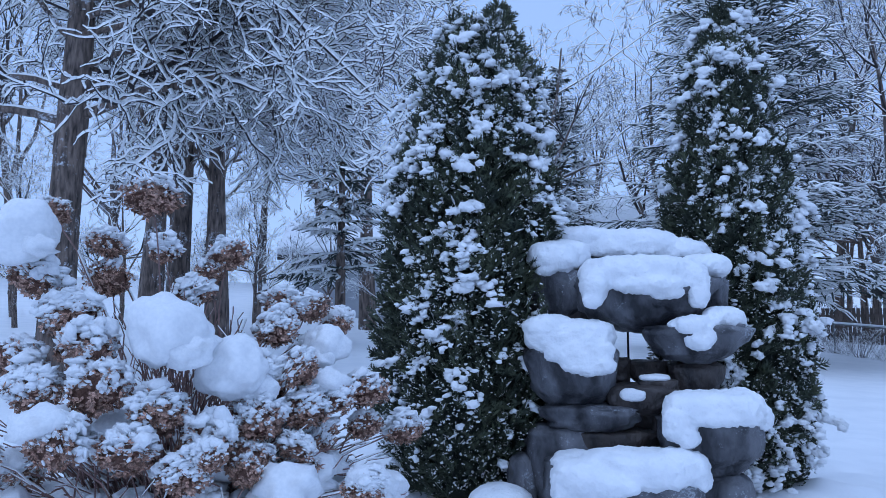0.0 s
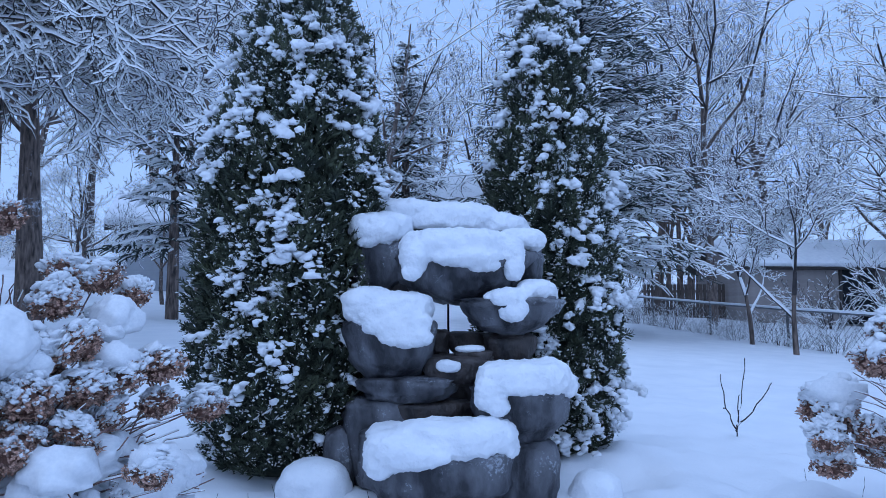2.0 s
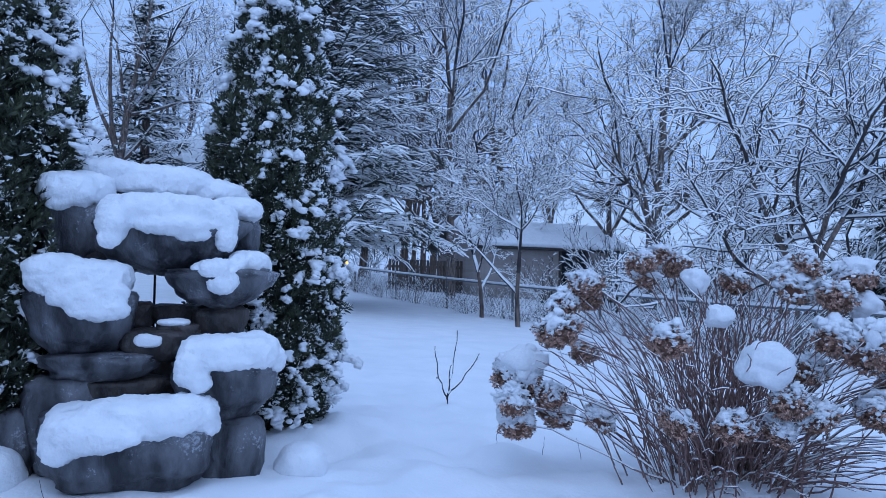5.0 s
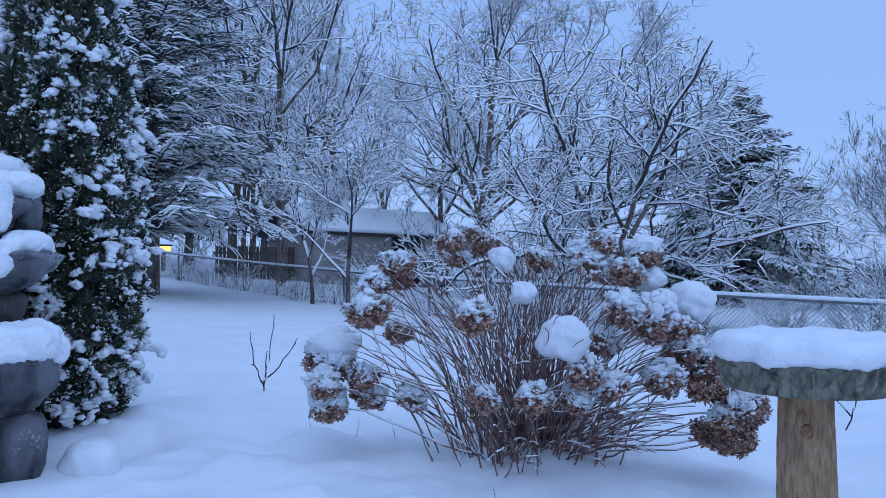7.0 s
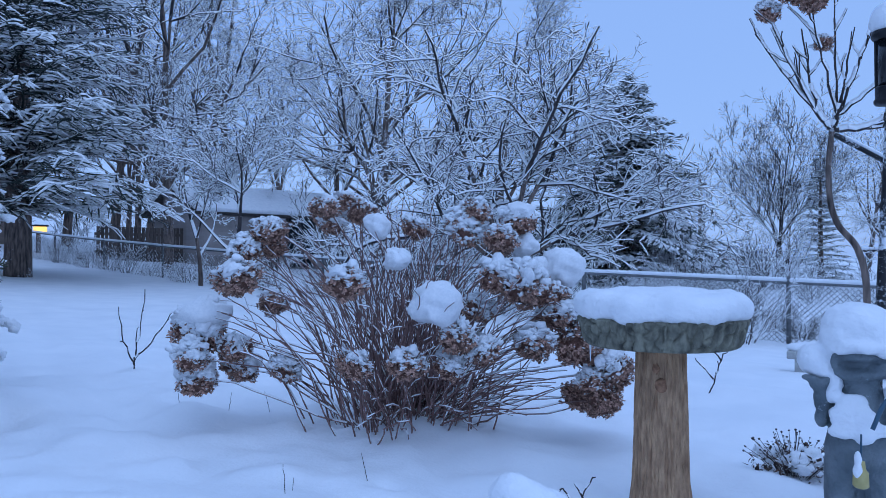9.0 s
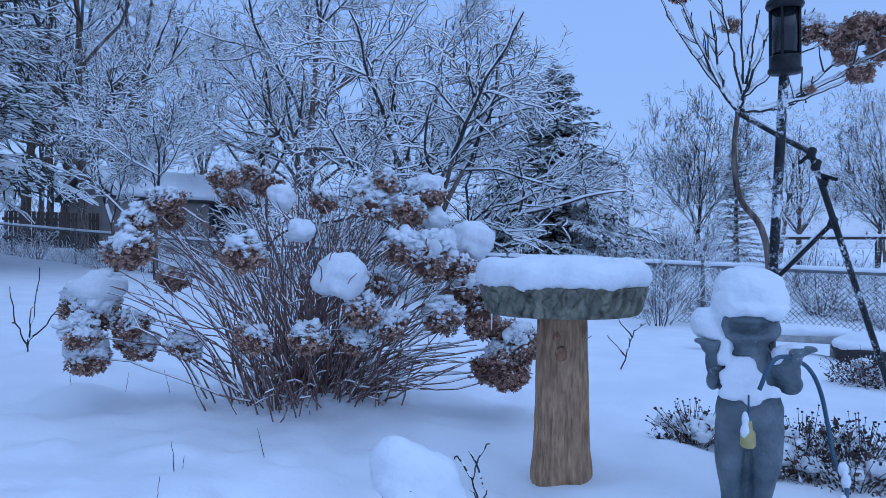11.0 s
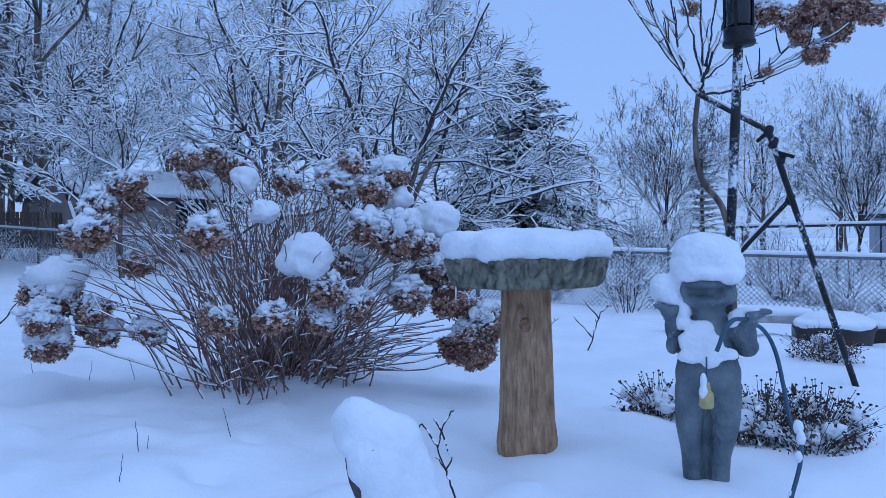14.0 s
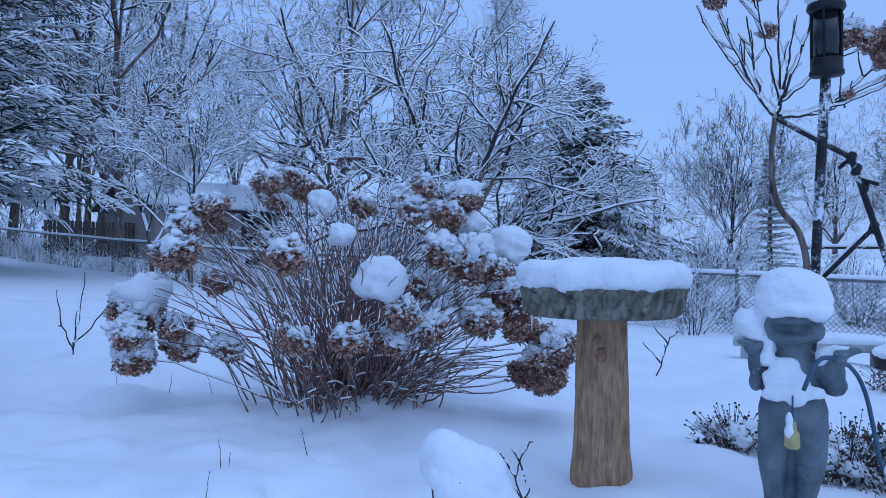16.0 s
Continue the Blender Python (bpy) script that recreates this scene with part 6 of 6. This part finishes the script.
# ---- dried perennials ----
def perennial(x, y, size, n, seed, label, leafy=2.0, caps=9):
    p = empty("dried_perennial", pose(x, y, ground_height(x, y)), label, "plant", "dried perennials near the figurine")
    rng = np.random.default_rng(seed)
    segs, heads, leaves = [], [], []
    tv, tf = ICO[2]
    for _ in range(n):
        a, k = rng.random() * 6.28, rng.random() ** 0.6
        tip = np.array([math.cos(a) * size * k, math.sin(a) * size * k, size * (0.95 - 0.45 * k) * (0.7 + 0.4 * rng.random())])
        b = tip * np.array([0.25, 0.25, 0]) + np.array([0, 0, -0.02])
        mid = (b + tip) / 2 + np.array([0, 0, 0.02])
        segs += [(*b, *mid, 0.0014, 0.0012), (*mid, *tip, 0.0012, 0.0009)]
        s = 0.003 + 0.003 * rng.random()
        m = np.diag([s, s, s * 0.8, 1.0])
        m[:3, 3] = tip
        heads.append(m)
    for _ in range(int(n * leafy * 2.6)):
        a, k = rng.random() * 6.28, rng.random() ** 0.5
        c = np.array([math.cos(a) * size * 0.8 * k, math.sin(a) * size * 0.8 * k, size * 0.72 * rng.random() * (1.1 - 0.5 * k)])
        m = basis(*(rng.normal(size=(3, 3)) * (0.006 + 0.007 * rng.random())))
        m[:3, 3] = c
        leaves.append(m)
    v, f, ix = snowy_twigs(segs, rng, 0.35, 1.5)
    part("stalk_mass", mesh_of("stalk_mass", v, f, [TWIG, TWIG_SNOW], ix), p, "thin dry stalks and withered leaves", kind="stuff")
    lv, lf = scatter(np.array([(0, 0, 0), (0.6, 0.35, 0.2), (1.3, 0, 0.1), (0.6, -0.35, 0.3)]), np.array([(0, 1, 2, 3)]), leaves)
    part("leaf_mass", mesh_of("leaf_mass", lv, lf, [LEAF, TWIG_SNOW], (rng.random(len(lf)) < 0.16).astype(int), False), p, "curled dark brown withered leaves", kind="stuff")
    hv, hf = scatter(tv, tf, heads)
    part("seed_layer", mesh_of("seed_layer", hv, hf, [TWIG]), p, "small dark round seed heads", kind="stuff")
    for _ in range(caps):
        a, k = rng.random() * 6.28, rng.random()
        s = size * (0.12 + 0.16 * rng.random())
        part("snow_cap", LUMPS_R[rng.integers(5)], p, "clump of snow", pose(math.cos(a) * size * 0.7 * k, math.sin(a) * size * 0.7 * k, size * (0.1 + 0.35 * rng.random())) @ Matrix.Diagonal((s, s, s * 0.8, 1)))


perennial(3.60, 0.36, 0.27, 60, 51, "dark leafy withered perennial with snow in its crown", 14.0, 12)
perennial(3.72, 0.20, 0.25, 120, 53, "dried coneflower clump with dark seed heads and snow", 4.0, 16)
perennial(3.50, 0.20, 0.20, 50, 55, "dried coneflower clump with dark seed heads and snow", 4.0, 8)
perennial(3.78, 0.80, 0.2, 60, 54, "dried coneflower clump with dark seed heads and snow", 4.0, 12)
perennial(5.9, 0.36, 0.26, 50, 52, "withered brown plant beside the planters", 12.0, 6)


# ---- planters and low bench ----
def planter(x, y, r, label):
    p = empty("planter", pose(x, y, ground_height(x, y) - 0.09), label, "planter", "round planters along the fence")
    part("tub", lathe("tub", [(r * 0.86, 0), (r * 0.92, 0.1), (r, 0.2), (r * 1.04, 0.205), (r * 1.04, 0.23), (r * 0.95, 0.235), (r * 0.9, 0.19)], FASCIA, 26, 0.01, 8), p, "dark round tub")
    blob("snow_cap", [((0, 0, 0.235), (r * 0.98, r * 0.98, 0.05), 0.7), ((0.02, 0, 0.275), (r * 0.85, r * 0.85, 0.06)), ((0, 0, 0.25), (r * 1.06, r * 1.06, 0.035), 0.7)], SNOW, p, "rounded snow cap", 0.02, 0.015)


planter(6.95, 0.40, 0.27, "dark round tub planter heaped with snow")
planter(7.25, 0.02, 0.24, "dark round tub planter heaped with snow")
bench = empty("low_bench", pose(6.98, 1.1, ground_height(6.98, 1.1), 0, 0, 100), "low pale concrete bench buried under snow", "bench")
part("seat", box_mesh("seat", 1.1, 0.24, 0.06, PALE, 0.008), bench, at=pose(0, 0, 0.12))
for xx in (-0.45, 0.45):
    part("leg", box_mesh("leg", 0.09, 0.2, 0.14, PALE, 0.005), bench, at=pose(xx, 0, -0.02))
blob("snow_cap", [((0, 0, 0.20), (0.57, 0.135, 0.045), 0.6), ((0.2, 0, 0.225), (0.3, 0.11, 0.035))], SNOW, bench, "thick snow on the seat", 0.016, 0.012)


# ---- figurine's fishing rod and float ----
rod = empty("bent_rod", pose(2.808, 0.169, ground_height(2.808, 0.169)), "dark blue bent rod arching from the figurine into the snow", "rod")
ro = Vector(rod.matrix_basis.translation)
rod_run = [Vector(p) - ro for p in ((2.788, 0.35, 0.32), (2.80, 0.322, 0.392), (2.87, 0.30, 0.402), (2.922, 0.285, 0.388), (2.977, 0.26, 0.36), (3.0, 0.238, 0.311), (2.984, 0.211, 0.206), (2.937, 0.187, 0.119), (2.89, 0.156, 0.073), (2.86, 0.153, 0.042), (2.80, 0.172, -0.06))]
tube("tube", rod_run, 0.006, BLUE_HOSE, rod)
blob("snow_cap", [(tuple(rod_run[8] + Vector((0.0, 0.0, 0.012))), (0.012, 0.012, 0.022)), (tuple(rod_run[8] + Vector((0.02, 0.01, 0.04))), (0.012, 0.014, 0.022)), (tuple(rod_run[9] + Vector((-0.01, 0.005, 0.005))), (0.010, 0.010, 0.018)), (tuple(rod_run[10] + Vector((0.01, 0.0, 0.012))), (0.009, 0.009, 0.018))], SNOW, rod, "snow clinging to the rod", 0.005, 0.006)
fl = empty("hanging_float", pose(2.781, 0.375, 0.165), "small weathered yellow float hanging before the figurine", "ornament")
part("float", lathe("float", [(0.013, 0.0), (0.019, 0.006), (0.018, 0.04), (0.011, 0.05), (0.009, 0.07)], YELLOW, 14, 0.05, 2), fl)
part("cord", lathe("cord", [(0.003, 0.065), (0.0025, 0.14)], BLUE_HOSE, 6), fl)
blob("snow_cap", [((-0.012, 0.006, 0.045), (0.012, 0.013, 0.02)), ((-0.008, 0.006, 0.075), (0.01, 0.01, 0.022))], SNOW, fl, "frozen snow on the float", 0.004, 0.006)

# ---- snow-covered urn in the foreground ----
urn = empty("buried_urn", pose(1.915, 0.845, ground_height(1.915, 0.845) - 0.035), "dark garden urn almost buried in snow", "urn")
part("body", barky(lathe("body", [(0.05, 0.0), (0.034, 0.03), (0.026, 0.1), (0.026, 0.17), (0.033, 0.2), (0.046, 0.225), (0.054, 0.255), (0.059, 0.285), (0.061, 0.315), (0.060, 0.335), (0.05, 0.337)], dusted(node_mat("urn_stone", (0.02, 0.017, 0.018), (0.12, 0.09, 0.08), 18, 0.8, bump=0.9, fine=50, detail=10), 60, 0.30, (0.6, 0.63, 0.66)), 60, 0.02, 6), 0.06, 3, 8), urn, "dark stone goblet, its rim under snow", pose(0.012, -0.012, 0, 0, -4, 0))
blob("snow_cap", [((-0.005, 0.005, 0.345), (0.072, 0.072, 0.06)), ((-0.02, 0.022, 0.375), (0.054, 0.054, 0.045)), ((0.02, -0.025, 0.32), (0.075, 0.072, 0.07)), ((0.035, -0.045, 0.25), (0.07, 0.07, 0.10)), ((0.045, -0.055, 0.15), (0.08, 0.078, 0.13)), ((0.05, -0.055, 0.03), (0.11, 0.11, 0.12)), ((-0.035, -0.05, 0.265), (0.048, 0.045, 0.075)), ((-0.056, -0.02, 0.30), (0.034, 0.034, 0.045)), ((-0.015, -0.055, 0.17), (0.045, 0.042, 0.09)), ((-0.05, 0.01, 0.335), (0.036, 0.036, 0.03))], SNOW, urn, "heaped snow cap", 0.007, 0.012, None, 0.05, 3)

# ---- far right yard ----
pergola = empty("pergola", pose(20.6, 2.2, ground_height(20.6, 2.2), 0, 0, 84), "dark open timber frame in the next yard", "frame")
for xx in (-1.7, -0.8, 0.9, 1.35):
    part("post", box_mesh("post", 0.045, 0.045, 1.2, FASCIA, 0.006), pergola, at=pose(xx, 0, 0))
part("beam", box_mesh("beam", 3.4, 0.06, 0.06, FASCIA, 0.008), pergola, at=pose(-0.15, 0, 1.2))
part("beam_snow", box_mesh("beam_snow", 3.44, 0.12, 0.06, SNOW, 0.02), pergola, "line of snow", pose(-0.15, 0, 1.262))
house(31, -2.5, -0.2, -86, 7, 6, 1.6, 1.1, GREY_SIDING, "pale low house behind the far trees", 6)
bin_ = empty("trash_can", pose(-1.75, 19.4, ground_height(-1.75, 19.4)), "dark round trash can beside the grey house", "trash can")
part("can", lathe("can", [(0.2, 0), (0.24, 0.5), (0.25, 0.52)], FASCIA, 18), bin_)
part("lid", lathe("lid", [(0.26, 0.52), (0.26, 0.55), (0.1, 0.6)], FASCIA, 18), bin_)
part("snow_cap", LUMPS_S[0], bin_, "", pose(0, 0, 0.6) @ Matrix.Diagonal((0.22, 0.22, 0.06, 1)))

# ---- porch light in the distance ----
porch = empty("porch_light", pose(9.67, 22.2, 1.38), "small lit porch lantern on a wooden post", "lamp")
GLOW = bpy.data.materials.new("warm_glow")
GLOW.use_nodes = True
gb = GLOW.node_tree.nodes["Principled BSDF"]
gb.inputs["Base Color"].default_value = (0.8, 0.5, 0.15, 1)
gb.inputs["Emission Color"].default_value = (1.0, 0.55, 0.12, 1)
gb.inputs["Emission Strength"].default_value = 1.6
part("shade", box_mesh("shade", 0.3, 0.2, 0.16, GLOW, 0.02), porch, "glowing amber panel")
part("cover", box_mesh("cover", 0.36, 0.26, 0.05, FASCIA, 0.01), porch, at=pose(0, 0, 0.165))
part("post", box_mesh("post", 0.1, 0.1, 0.75, DARK_WOOD, 0.01), porch, at=pose(0, 0.1, -0.72))
